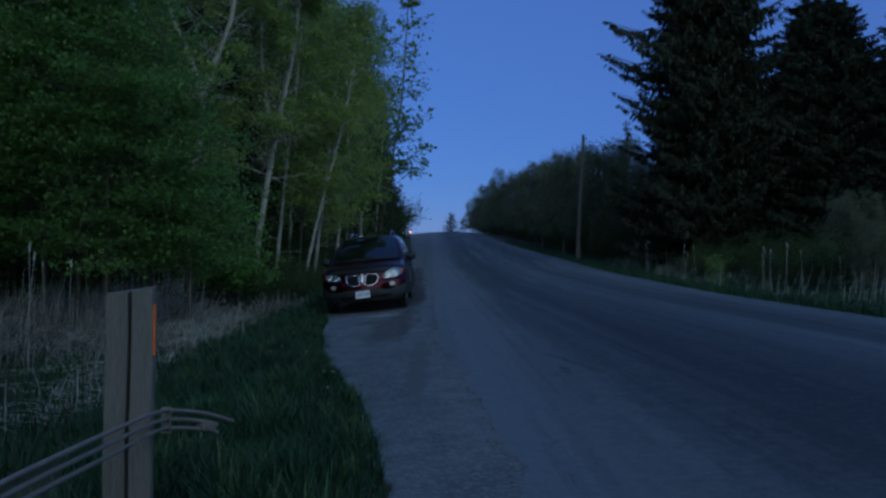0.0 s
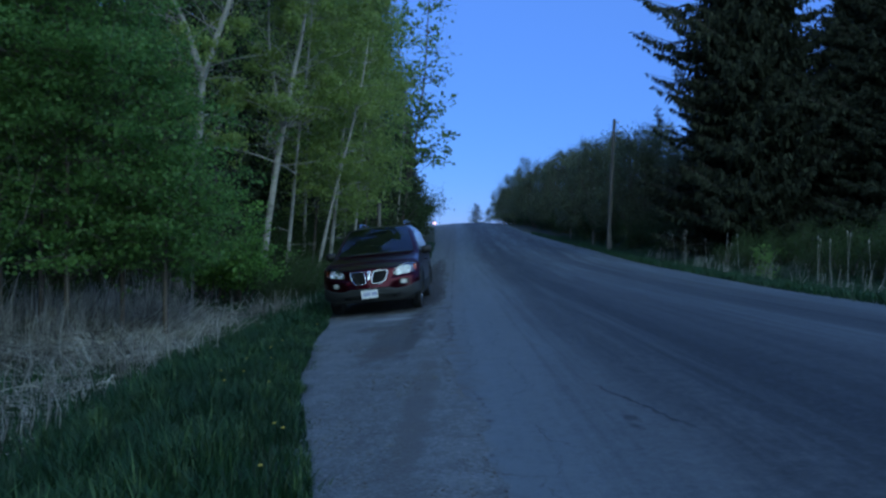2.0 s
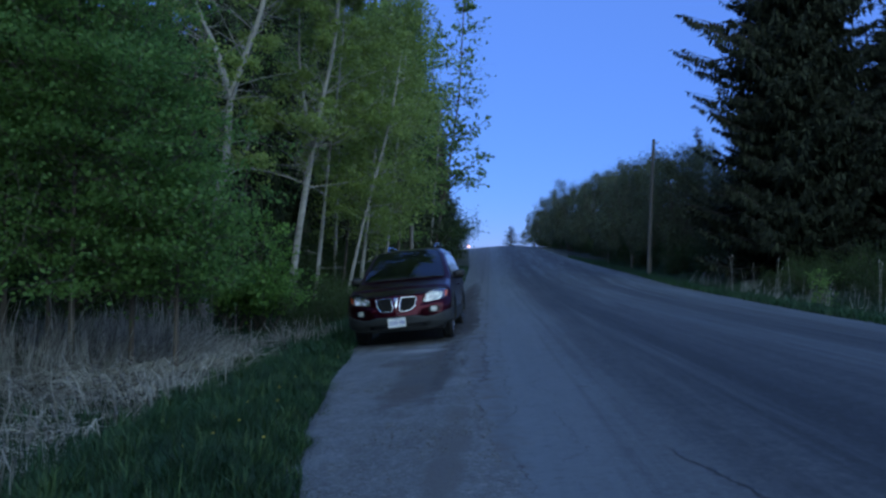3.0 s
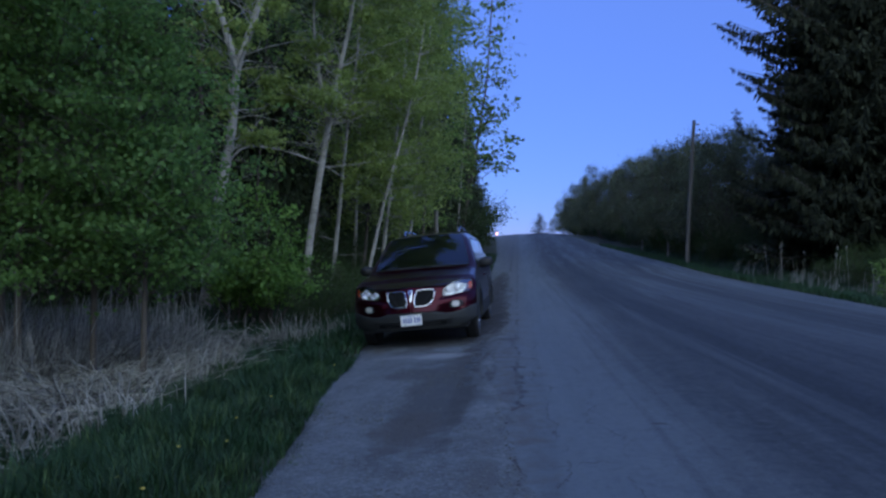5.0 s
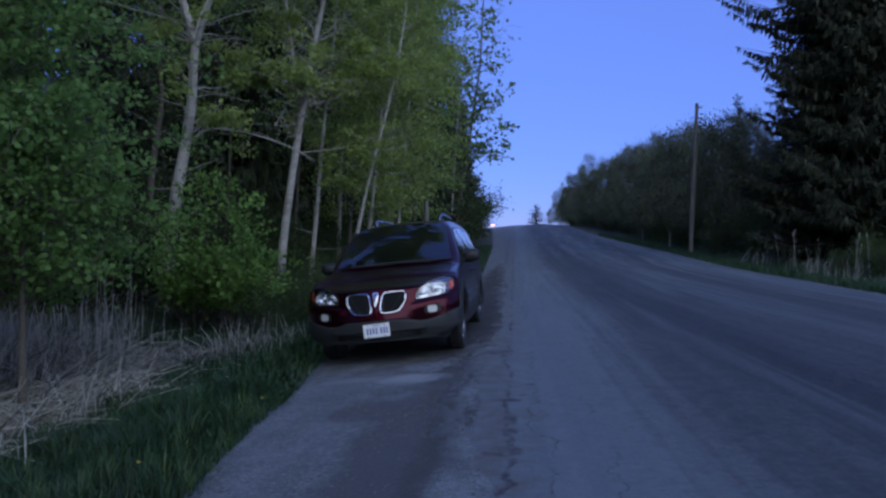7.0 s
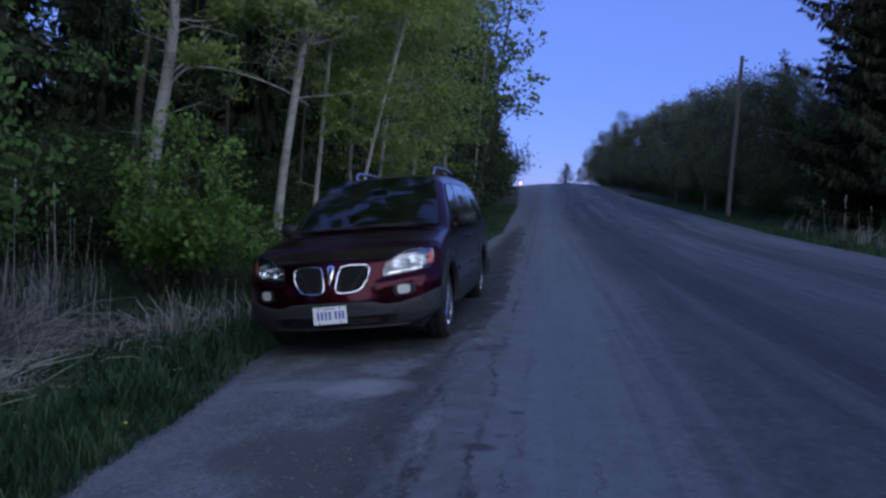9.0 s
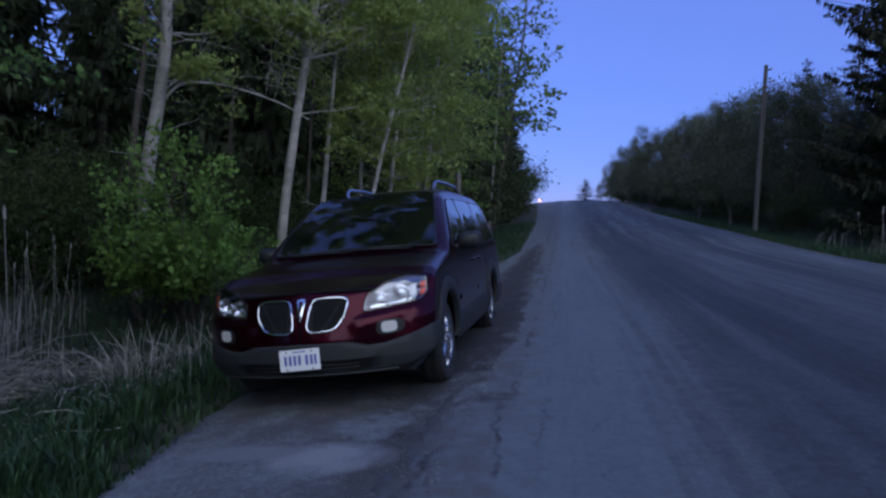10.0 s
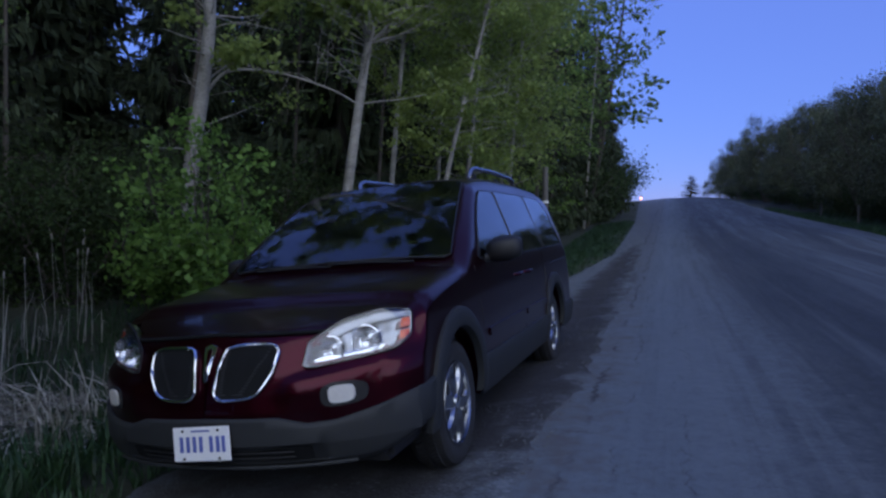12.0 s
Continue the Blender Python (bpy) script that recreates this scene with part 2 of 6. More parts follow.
def gravel_material():
    m = bpy.data.materials.new("gravel_shoulder")
    m.use_nodes = True
    nt = m.node_tree
    p = nt.nodes["Principled BSDF"]
    pos = nt.nodes.new("ShaderNodeTexCoord").outputs["Object"]
    sep = nt.nodes.new("ShaderNodeSeparateXYZ")
    nt.links.new(pos, sep.inputs[0])
    x, y = sep.outputs[0], sep.outputs[1]
    wob = noise_node(nt, pos, 2.4, 8, 0.72)
    grain = noise_node(nt, pos, 70, 3)
    vor = nt.nodes.new("ShaderNodeTexVoronoi")
    vor.inputs["Scale"].default_value = 55
    nt.links.new(pos, vor.inputs["Vector"])
    base = mixed(nt, ramp(nt, wob, 0.3, 0.7), (0.068, 0.081, 0.093), (0.165, 0.19, 0.212))
    mottle = noise_node(nt, pos, 9, 5, 0.65)
    base = mixed(nt, ramp(nt, mottle, 0.58, 0.4, 0.0, 0.45), base, (0.075, 0.083, 0.088))
    rut = noise_node(nt, scaled(nt, pos, (1.0, 0.22, 1)), 2.6, 6, 0.65)
    base = mixed(nt, ramp(nt, rut, 0.54, 0.36, 0.0, 0.6), base, (0.066, 0.075, 0.083))
    chips = nt.nodes.new("ShaderNodeTexVoronoi")
    chips.inputs["Scale"].default_value = 48
    nt.links.new(pos, chips.inputs["Vector"])
    shade = nt.nodes.new("ShaderNodeSeparateColor")
    nt.links.new(chips.outputs["Color"], shade.inputs[0])
    base = mixed(nt, ramp(nt, shade.outputs[0], 0.6, 1.0, 0.0, 0.6), base, (0.2, 0.22, 0.235))
    base = mixed(nt, ramp(nt, shade.outputs[1], 0.65, 1.0, 0.0, 0.4), base, (0.06, 0.064, 0.067))
    # damp stains, pale patches, dark strips past the van; shade under it painted in
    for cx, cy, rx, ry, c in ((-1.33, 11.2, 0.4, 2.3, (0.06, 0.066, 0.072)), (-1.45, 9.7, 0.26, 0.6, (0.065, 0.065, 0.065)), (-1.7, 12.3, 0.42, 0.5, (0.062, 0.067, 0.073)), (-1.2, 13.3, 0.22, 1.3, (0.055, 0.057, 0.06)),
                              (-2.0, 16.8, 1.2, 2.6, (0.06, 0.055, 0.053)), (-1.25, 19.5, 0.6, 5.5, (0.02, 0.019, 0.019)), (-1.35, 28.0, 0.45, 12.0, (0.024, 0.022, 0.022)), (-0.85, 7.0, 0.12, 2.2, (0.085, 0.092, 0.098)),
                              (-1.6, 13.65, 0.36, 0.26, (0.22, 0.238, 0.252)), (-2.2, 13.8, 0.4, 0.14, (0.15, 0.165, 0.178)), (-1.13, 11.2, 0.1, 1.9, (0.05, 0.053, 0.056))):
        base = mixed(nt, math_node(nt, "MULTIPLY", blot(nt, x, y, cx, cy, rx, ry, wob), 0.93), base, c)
    base = mixed(nt, ramp(nt, grain, 0.5, 0.75, 0.0, 0.15), base, (0.25, 0.27, 0.28))
    nt.links.new(base, p.inputs["Base Color"])
    p.inputs["Roughness"].default_value = 0.95
    b = nt.nodes.new("ShaderNodeBump")
    b.inputs["Strength"].default_value = 0.7
    b.inputs["Distance"].default_value = 0.012
    nt.links.new(vor.outputs["Distance"], b.inputs["Height"])
    nt.links.new(b.outputs["Normal"], p.inputs["Normal"])
    return m


ASPHALT = asphalt_material()
GRAVEL = gravel_material()
SOIL = material("dark_soil_and_moss", (0.03, 0.036, 0.018), 0.95, spread=0.5, scale=1.2, fine=25, bump=0.8)
TUFT = material("pale_grass_tuft", (0.075, 0.13, 0.04), 0.6, spread=0.4, scale=0.7, fine=9, island=0.8, trans=0.3)
BLEACHED = material("bleached_reed", (0.34, 0.33, 0.29), 0.85, spread=0.4, scale=2, fine=15, island=0.9, trans=0.1)
GRASS = material("spring_grass", (0.022, 0.06, 0.018), 0.6, spread=0.45, scale=0.7, fine=9, island=0.8, trans=0.3)
DRY = material("dead_reed", (0.24, 0.235, 0.205), 0.85, spread=0.7, scale=0.9, fine=15, island=1.0, trans=0.1)
BARK = material("pale_poplar_bark", (0.3, 0.285, 0.255), 0.85, spread=0.5, scale=2.2, fine=22, bump=0.8, stretch=(1, 1, 2.2))
BARK_DARK = material("dark_bark", (0.1, 0.085, 0.07), 0.9, spread=0.4, scale=4, fine=40, bump=0.7)
BARK_SPRUCE = material("spruce_bark", (0.05, 0.042, 0.035), 0.9, spread=0.4, scale=4, fine=40, bump=0.7)
LEAF = material("poplar_leaf", (0.175, 0.275, 0.068), 0.55, spread=0.35, scale=0.35, fine=4, island=0.6, trans=0.55, spec=0.25)
LEAF_YOUNG = material("young_thicket_leaf", (0.15, 0.258, 0.07), 0.55, spread=0.35, scale=0.35, fine=4, island=0.6, trans=0.55, spec=0.25)
LEAF_YELLOW = material("young_poplar_leaf", (0.255, 0.33, 0.092), 0.55, spread=0.3, scale=0.35, fine=4, island=0.6, trans=0.55, spec=0.25)
LEAF_AIRY = material("airy_poplar_leaf", (0.14, 0.21, 0.06), 0.6, spread=0.4, scale=0.35, fine=4, island=0.7, trans=0.45, spec=0.2)
LEAF_BUSH = material("shrub_leaf", (0.165, 0.285, 0.063), 0.55, spread=0.35, scale=0.8, fine=6, island=0.6, trans=0.5, spec=0.25)
LEAF_DARK = material("willow_leaf", (0.092, 0.112, 0.058), 0.7, spread=0.4, scale=0.3, fine=4, island=0.7, trans=0.3)
# leaf colour with the shade of the wood painted into it
LEAF_SHADED = material("shaded_undergrowth_leaf", (0.056, 0.085, 0.032), 0.75, spread=0.5, scale=0.3, fine=4, island=0.7, trans=0.4, spec=0.1)
NEEDLE = material("spruce_needles", (0.029, 0.034, 0.021), 0.9, spread=0.5, scale=0.5, fine=5, island=0.8, spec=0.08)
# greener, lighter copy of the needles: light for the left wood put into colour
NEEDLE_GREEN_LIT = material("lit_green_spruce_needles", (0.06, 0.078, 0.042), 0.85, spread=0.5, scale=0.5, fine=5, island=0.8, spec=0.15)
WOOD = material("grey_weathered_wood", (0.15, 0.14, 0.128), 0.9, spread=0.35, scale=2, fine=35, bump=0.6, stretch=(6, 6, 0.5))


# ---- building helpers ----
def part(name, mesh, mat, parent=None, label=""):
    """One mesh object from a bmesh or a mesh, under a thing or a part."""
    if isinstance(mesh, bmesh.types.BMesh):
        data = bpy.data.meshes.new(name)
        bmesh.ops.recalc_face_normals(mesh, faces=mesh.faces)
        mesh.to_mesh(data)
        mesh.free()
    else:
        data = mesh
    for mm in (mat if isinstance(mat, (list, tuple)) else [mat]):
        data.materials.append(mm)
    ob = new(name, data)
    if parent is not None:
        ob.parent = parent
    return tagged(ob, label) if label else ob


def smooth(ob, angle=40):
    ob.data.shade_smooth()
    ob.data.set_sharp_from_angle(angle=radians(angle))
    return ob


class Pile:
    """Collects vertices and faces for one mesh."""

    def __init__(self):
        self.v, self.f, self.n = [], [], 0

    def add(self, verts, faces):
        verts, faces = np.asarray(verts, float), np.asarray(faces, int)
        self.v.append(verts)
        self.f.extend((faces + self.n).tolist())
        self.n += len(verts)

    def tube(self, pts, radii, sides=6):
        pts = np.asarray(pts, float)
        k = len(pts)
        d = np.gradient(pts, axis=0)
        d /= np.linalg.norm(d, axis=1)[:, None] + 1e-9
        ref = np.array([0, 0, 1.0]) if abs(d[:, 2]).mean() < 0.8 else np.array([1.0, 0, 0])
        u = np.cross(d, ref)
        u /= np.linalg.norm(u, axis=1)[:, None] + 1e-9
        w = np.cross(d, u)
        a = np.arange(sides) * 2 * np.pi / sides
        ring = pts[:, None] + np.asarray(radii)[:, None, None] * (np.cos(a)[None, :, None] * u[:, None] + np.sin(a)[None, :, None] * w[:, None])
        i = np.arange(k - 1)[:, None] * sides
        j = np.arange(sides)[None]
        jn = (j + 1) % sides
        self.add(ring.reshape(-1, 3), np.stack([i + j, i + jn, i + sides + jn, i + sides + j], -1).reshape(-1, 4))

    def mesh(self, name):
        data = bpy.data.meshes.new(name)
        data.from_pydata(np.concatenate(self.v), [], self.f)
        data.update()
        return data


def cards(pile, centres, along, across):
    """Flat four-cornered leaves: a diamond round each centre."""
    c = np.asarray(centres)
    v = np.stack([c - along, c + across * 0.9 - along * 0.1, c + along, c - across * 0.9 - along * 0.1], 1)
    pile.add(v.reshape(-1, 3), np.arange(len(c) * 4).reshape(-1, 4))


def unit(a):
    return a / (np.linalg.norm(a, axis=-1, keepdims=True) + 1e-9)


# ---- the lie of the land ----
RISE_Y = [-300, -30, 0, 15, 25, 38, 51, 75, 95, 110, 120, 128, 140, 200, 400, 1500]
RISE_Z = [-0.6, -0.15, -0.03, 0, 0.12, 0.5, 1.2, 2.7, 4.1, 5.0, 5.4, 5.52, 5.3, 3.0, -2.0, -12.0]


def curve(v, xs, ys):
    """A smooth curve through the given points."""
    xs, ys = np.asarray(xs, float), np.asarray(ys, float)
    m = np.gradient(ys, xs)
    v = np.clip(np.asarray(v, float), xs[0], xs[-1])
    i = np.clip(np.searchsorted(xs, v) - 1, 0, len(xs) - 2)
    h = xs[i + 1] - xs[i]
    t = (v - xs[i]) / h
    return ys[i] * (2 * t**3 - 3 * t**2 + 1) + h * m[i] * (t**3 - 2 * t**2 + t) + ys[i + 1] * (3 * t**2 - 2 * t**3) + h * m[i + 1] * (t**3 - t**2)


def rise(y):
    return curve(y, RISE_Y, RISE_Z)


def asphalt_left(y):
    return np.interp(y, [-40, 4.5, 8, 12.5, 16, 26, 47, 100, 160], [-0.4, -0.42, -0.69, -1.05, -0.9, -1.0, -1.3, -2.5, -5.0])


def asphalt_right(y):
    return np.interp(y, [-40, 20, 30, 50, 80, 120, 160], [8.0, 8.0, 8.6, 8.4, 6.75, 5.45, 3.0])


def grass_edge(y):
    return np.interp(y, [-40, 3, 4.5, 5.7, 8.3, 9.9, 11.2, 13.5, 15, 18, 24, 30, 36, 60, 100, 160],
                     [-0.95, -0.95, -1.15, -1.4, -2.05, -2.27, -2.5, -2.72, -2.95, -3.1, -2.9, -2.3, -1.9, -2.2, -3.4, -5.5])


def surface(x, y):
    """Height of road and shoulder."""
    x = np.asarray(x, float)
    s = np.interp(x, [-61.2, -1.2, -0.95, 3.5, 53.5], [-6.0, 0.0, 0.042, 0.2425, -2.0075])
    return rise(y) + s


def land(x, y):
    """Height of the open ground, with its ditches."""
    x, y = np.asarray(x, float), np.asarray(y, float)
    g, r = grass_edge(y), asphalt_right(y) + 0.35
    left = np.interp(g - x, [0, 0.6, 1.5, 2.4, 4.0, 7.0, 14.0, 400], [0, -0.03, -0.18, -0.36, -0.36, -0.05, 0.3, 0.6])
    right = np.interp(x - r, [0, 0.8, 2.2, 3.5, 7.0, 400], [0, -0.06, -0.35, -0.3, 0.1, 0.6])
    inner = surface(np.clip(x, g, r), y) - np.where((x > g) & (x < r), 0.06, 0.0)
    return np.where(x < g, inner + left, np.where(x > r, inner + right, inner))


def grid_mesh(name, xs, ys, zfun):
    """A sheet whose rows of x may change along y."""
    X = np.array([xs(y) for y in ys])
    Y = np.repeat(np.asarray(ys)[:, None], X.shape[1], 1)
    Z = zfun(X, Y)
    n = X.shape[1]
    i = np.arange(len(ys) - 1)[:, None] * n
    j = np.arange(n - 1)[None]
    data = bpy.data.meshes.new(name)
    data.from_pydata(np.stack([X, Y, Z], -1).reshape(-1, 3), [], np.stack([i + j, i + j + 1, i + n + j + 1, i + n + j], -1).reshape(-1, 4).tolist())
    data.shade_smooth()
    return data


def wavy(v, seed, size=1.0):
    v = np.asarray(v, float)
    return sum(np.sin(v * f + seed * (3.1 + i) + i) / (1 + i * 0.7) for i, f in enumerate((0.9, 2.3, 5.1, 11.7))) * size / 2.2


near_y = np.concatenate([np.arange(-40, -6, 2.0), np.arange(-6, 32, 0.2), np.arange(32, 150, 1.0), np.arange(150, 400, 10), np.arange(400, 1501, 50)])
gx = np.concatenate([np.linspace(-900, -60, 15), np.linspace(-50, -14, 19), np.arange(-13, 14, 0.3), np.linspace(15, 50, 18), np.linspace(60, 900, 15)])


def rough_land(X, Y):
    b = 0.03 * np.sin(X * 2.1 + Y * 1.3) * np.sin(Y * 1.7 - X * 0.6) + 0.05 * np.sin(X * 0.7 + 1) * np.sin(Y * 0.5)
    off = (X < grass_edge(Y) - 0.3) | (X > asphalt_right(Y) + 0.6)
    return land(X, Y) + np.where(off, b, 0)


tagged(part("ground", grid_mesh("ground", lambda y: gx, near_y, rough_land), SOIL), "dark soil and moss of ditches and forest floor", "ground", kind="structure")

road_y = np.concatenate([np.arange(-40, -6, 2.0), np.arange(-6, 32, 0.12), np.arange(32, 160, 1.0)])


def shoulder_row(y):
    l = grass_edge(y) - 0.05 + 0.12 * wavy(y, 2.0) + 0.07 * wavy(y * 4.3, 0.7)
    return np.concatenate([[l - 0.02], np.linspace(l, asphalt_left(y) - 0.3, 10), np.linspace(asphalt_left(y) - 0.25, asphalt_left(y) + 0.45, 26)])


def shoulder_z(X, Y):
    """Gravel that thins out and spills unevenly over the asphalt edge."""
    over = X - asphalt_left(Y)
    lumps = np.sin(X * 9 + Y * 4) * np.sin(Y * 7 - X * 3) + 0.8 * np.sin(X * 23 - Y * 11 + np.sin(Y * 3)) * np.sin(Y * 17 + X * 13) + 1.2 * np.sin(Y * 1.9 + np.sin(Y * 0.7)) * np.sin(X * 3.0 + Y)
    z = surface(X, Y) + 0.002 - 0.03 * np.clip(over, -0.5, 1) / 0.45 * (over > 0) + 0.004 * lumps
    z[:, 0] -= 0.1
    return z


def road_row(y):
    l = asphalt_left(y) - 0.2
    r = asphalt_right(y) + 0.1 * wavy(y, 1.1)
    return np.concatenate([[l - 0.015], np.linspace(l, r, 40), [r + 0.2]])


def road_z(X, Y):
    z = surface(X, Y) - 0.004 + 0.004 * np.sin(X * 1.9 + 0.4) * np.sin(Y * 0.35)
    z[:, 0] -= 0.08
    z[:, -1] -= 0.1
    return z


tagged(part("gravel_shoulder", grid_mesh("gravel_shoulder", shoulder_row, road_y, shoulder_z), GRAVEL), "grey gravel shoulder beside the road, with damp stains, dark strips and shade painted under the van", "shoulder", kind="structure")
tagged(part("road", grid_mesh("road", road_row, road_y, road_z), ASPHALT), "worn grey asphalt country road with a crumbling cracked edge", "road", kind="structure")


def right_shoulder_row(y):
    r = asphalt_right(y)
    return np.linspace(r - 0.3, r + 0.45 + 0.12 * wavy(y, 3.3), 5)


tagged(part("gravel_verge", grid_mesh("gravel_verge", right_shoulder_row, road_y, lambda X, Y: surface(X, Y) - 0.025), GRAVEL), "narrow grey gravel strip along the far road edge", "shoulder", kind="structure")


# ---- the parked minivan: x to its left side, y to its rear, z up, front axle at y = 0 ----
PAINT = material("maroon_metallic_paint", (0.042, 0.0032, 0.009), 0.28, metal=0.9, spread=0.08, scale=1.5, fine=400, coat=0.3, spec=0.1)
CLAD = material("grey_plastic_cladding", (0.016, 0.0178, 0.019), 0.65, spread=0.15, scale=3, fine=120, bump=0.1)
BLACK = material("black_plastic", (0.012, 0.012, 0.013), 0.55, spread=0.2, scale=4, fine=80)
MESH_BLACK = material("black_grille_mesh", (0.009, 0.0095, 0.01), 0.8, spread=0.3, scale=6, fine=150, spec=0.15)
CHROME = material("chrome", (0.82, 0.83, 0.85), 0.12, metal=1.0, spread=0.04, scale=8, fine=80)
ALLOY = material("bright_alloy", (0.42, 0.43, 0.45), 0.26, metal=1.0, spread=0.1, scale=8, fine=60)
RUBBER = material("tyre_rubber", (0.02, 0.02, 0.021), 0.85, spread=0.25, scale=5, fine=70, bump=0.3)
REFLECTOR = material("lamp_reflector", (0.8, 0.81, 0.84), 0.07, metal=1.0, spread=0.06, scale=18, fine=45, bump=0.1)
LAMP_SHELL = material("grey_lamp_shell", (0.3, 0.31, 0.34), 0.14, metal=1.0, spread=0.1, scale=18, fine=45)
AMBER = material("amber_lens", (0.55, 0.075, 0.008), 0.4, spread=0.12, scale=10, fine=60, spec=0.1)
FOG_LENS = material("frosted_fog_lens", (0.62, 0.6, 0.56), 0.3, spread=0.08, scale=10, fine=60, coat=0.5)
PLATE_WHITE = material("white_plate_enamel", (0.8, 0.8, 0.8), 0.4, spread=0.05, scale=12, fine=80)
PLATE_BLUE = material("blue_plate_ink", (0.1, 0.13, 0.38), 0.5, spread=0.1, scale=12, fine=80)
# lighter grey sheet: light behind the windscreen put into its colour
CABIN_LIT = material("lit_cabin_sheet", (0.045, 0.052, 0.052), 0.8, spread=0.4, scale=2, fine=20)
# dark sheet that stands in for the unlit cabin behind the side glass
CABIN = material("dark_cabin", (0.02, 0.02, 0.022), 0.8, spread=0.3, scale=2, fine=20)


def glass_material(name, tint, rough=0.02):
    m = bpy.data.materials.new(name)
    m.use_nodes = True
    p = m.node_tree.nodes["Principled BSDF"]
    p.inputs["Base Color"].default_value = (*tint, 1)
    p.inputs["Transmission Weight"].default_value = 1.0
    p.inputs["Roughness"].default_value = rough
    p.inputs["IOR"].default_value = 1.5
    return m


WINDOW = glass_material("tinted_glass", (0.25, 0.28, 0.28))
LENS = glass_material("clear_lamp_lens", (0.95, 0.96, 0.97), 0.03)

WHEELBASE, TYRE_R = 3.07, 0.325
HALF = 0.915


def nose(x):
    """How far back the front skin lies at a distance x from the middle."""
    f = abs(x) / HALF
    return -1.0 + 0.33 * f**2.3 + 0.09 * f**12


def lean(z, x=0.0):
    """The front skin leans back towards the bonnet; under the headlamps the bumper stands out as a shelf."""
    skin = float(np.interp(z, [0.25, 0.36, 0.5, 0.6, 0.72, 0.86, 0.95], [0.05, 0.0, -0.01, 0.01, 0.05, 0.13, 0.2]))
    zz = z - 0.12 * max(0.0, abs(x) - 0.455)
    shelf = float(np.interp(zz, [0.48, 0.54, 0.6, 0.64, 0.665, 0.69, 0.74, 0.82], [0.0, -0.012, -0.028, -0.026, -0.006, 0.014, 0.014, 0.0]))
    f = min(1.0, max(0.0, (abs(x) - 0.33) / 0.12))
    return skin + shelf * f * f * (3 - 2 * f)


def front(x, z, out=0.0):
    return (x, nose(x) + lean(z, x) - out, z)


LAMP_SHAPE = [(0.455, 0.688), (0.82, 0.733), (0.868, 0.79), (0.862, 0.9), (0.75, 0.922), (0.60, 0.89), (0.468, 0.805)]


def in_outline(u, v, outline):
    """Whether a point lies within a closed outline."""
    inside = False
    for (x0, y0), (x1, y1) in zip(outline, outline[1:] + outline[:1]):
        if (y0 > v) != (y1 > v) and u < (x1 - x0) * (v - y0) / (y1 - y0) + x0:
            inside = not inside
    return inside


def side_x(z):
    """Half width of the flank at a height."""
    return float(np.interp(z, [0.25, 0.4, 0.62, 0.85, 1.0, 1.07, 1.3, 1.56, 1.64], [0.875, 0.905, 0.918, 0.915, 0.9, 0.885, 0.815, 0.725, 0.66]))


def top_z(y):
    """Height of bonnet, windscreen and roof along the middle."""
    return float(curve(y, [-1.1, -0.95, -0.8, -0.6, -0.4, -0.2, 0.0, 0.2, 0.34, 0.42, 0.66, 0.9, 1.1, 1.3, 1.5, 1.75, 2.0, 2.5, 3.0, 3.5, 3.8, 4.05, 4.2],
                       [0.835, 0.868, 0.902, 0.945, 0.984, 1.018, 1.047, 1.072, 1.092, 1.135, 1.29, 1.437, 1.551, 1.655, 1.703, 1.732, 1.745, 1.75, 1.745, 1.725, 1.70, 1.55, 1.2]))


def low_z(y):
    """The lower rim of the body, cut away round the wheels."""
    z = 0.39 if -0.76 < y < -0.3 else 0.27
    for c in (0.0, WHEELBASE):
        d = abs(y - c)
        if d < 0.41:
            z = max(z, 0.35 + math.sqrt(0.41**2 - d * d))
    return z


def section(y, w):
    """Half outline of the body at y: points from the sill up over the flank to the middle."""
    zb, zt = low_z(y), top_z(y)
    zs = min(1.60, zt - 0.07)
    zs = max(zs, zb + 0.05)
    pts = [(0.0, zb), (w * 0.85 * side_x(zb) / HALF, zb)]
    for k in range(24):
        z = zb + (zs - zb) * k / 23
        pts.append((w * side_x(z) / HALF, z))
    xe = pts[-1][0]
    for f, dz in ((0.965, 0.035), (0.88, 0.052), (0.7, 0.06), (0.45, 0.066), (0.2, 0.07), (0.0, 0.07)):
        pts.append((xe * f, zs + dz * (zt - zs) / 0.07))
    return pts


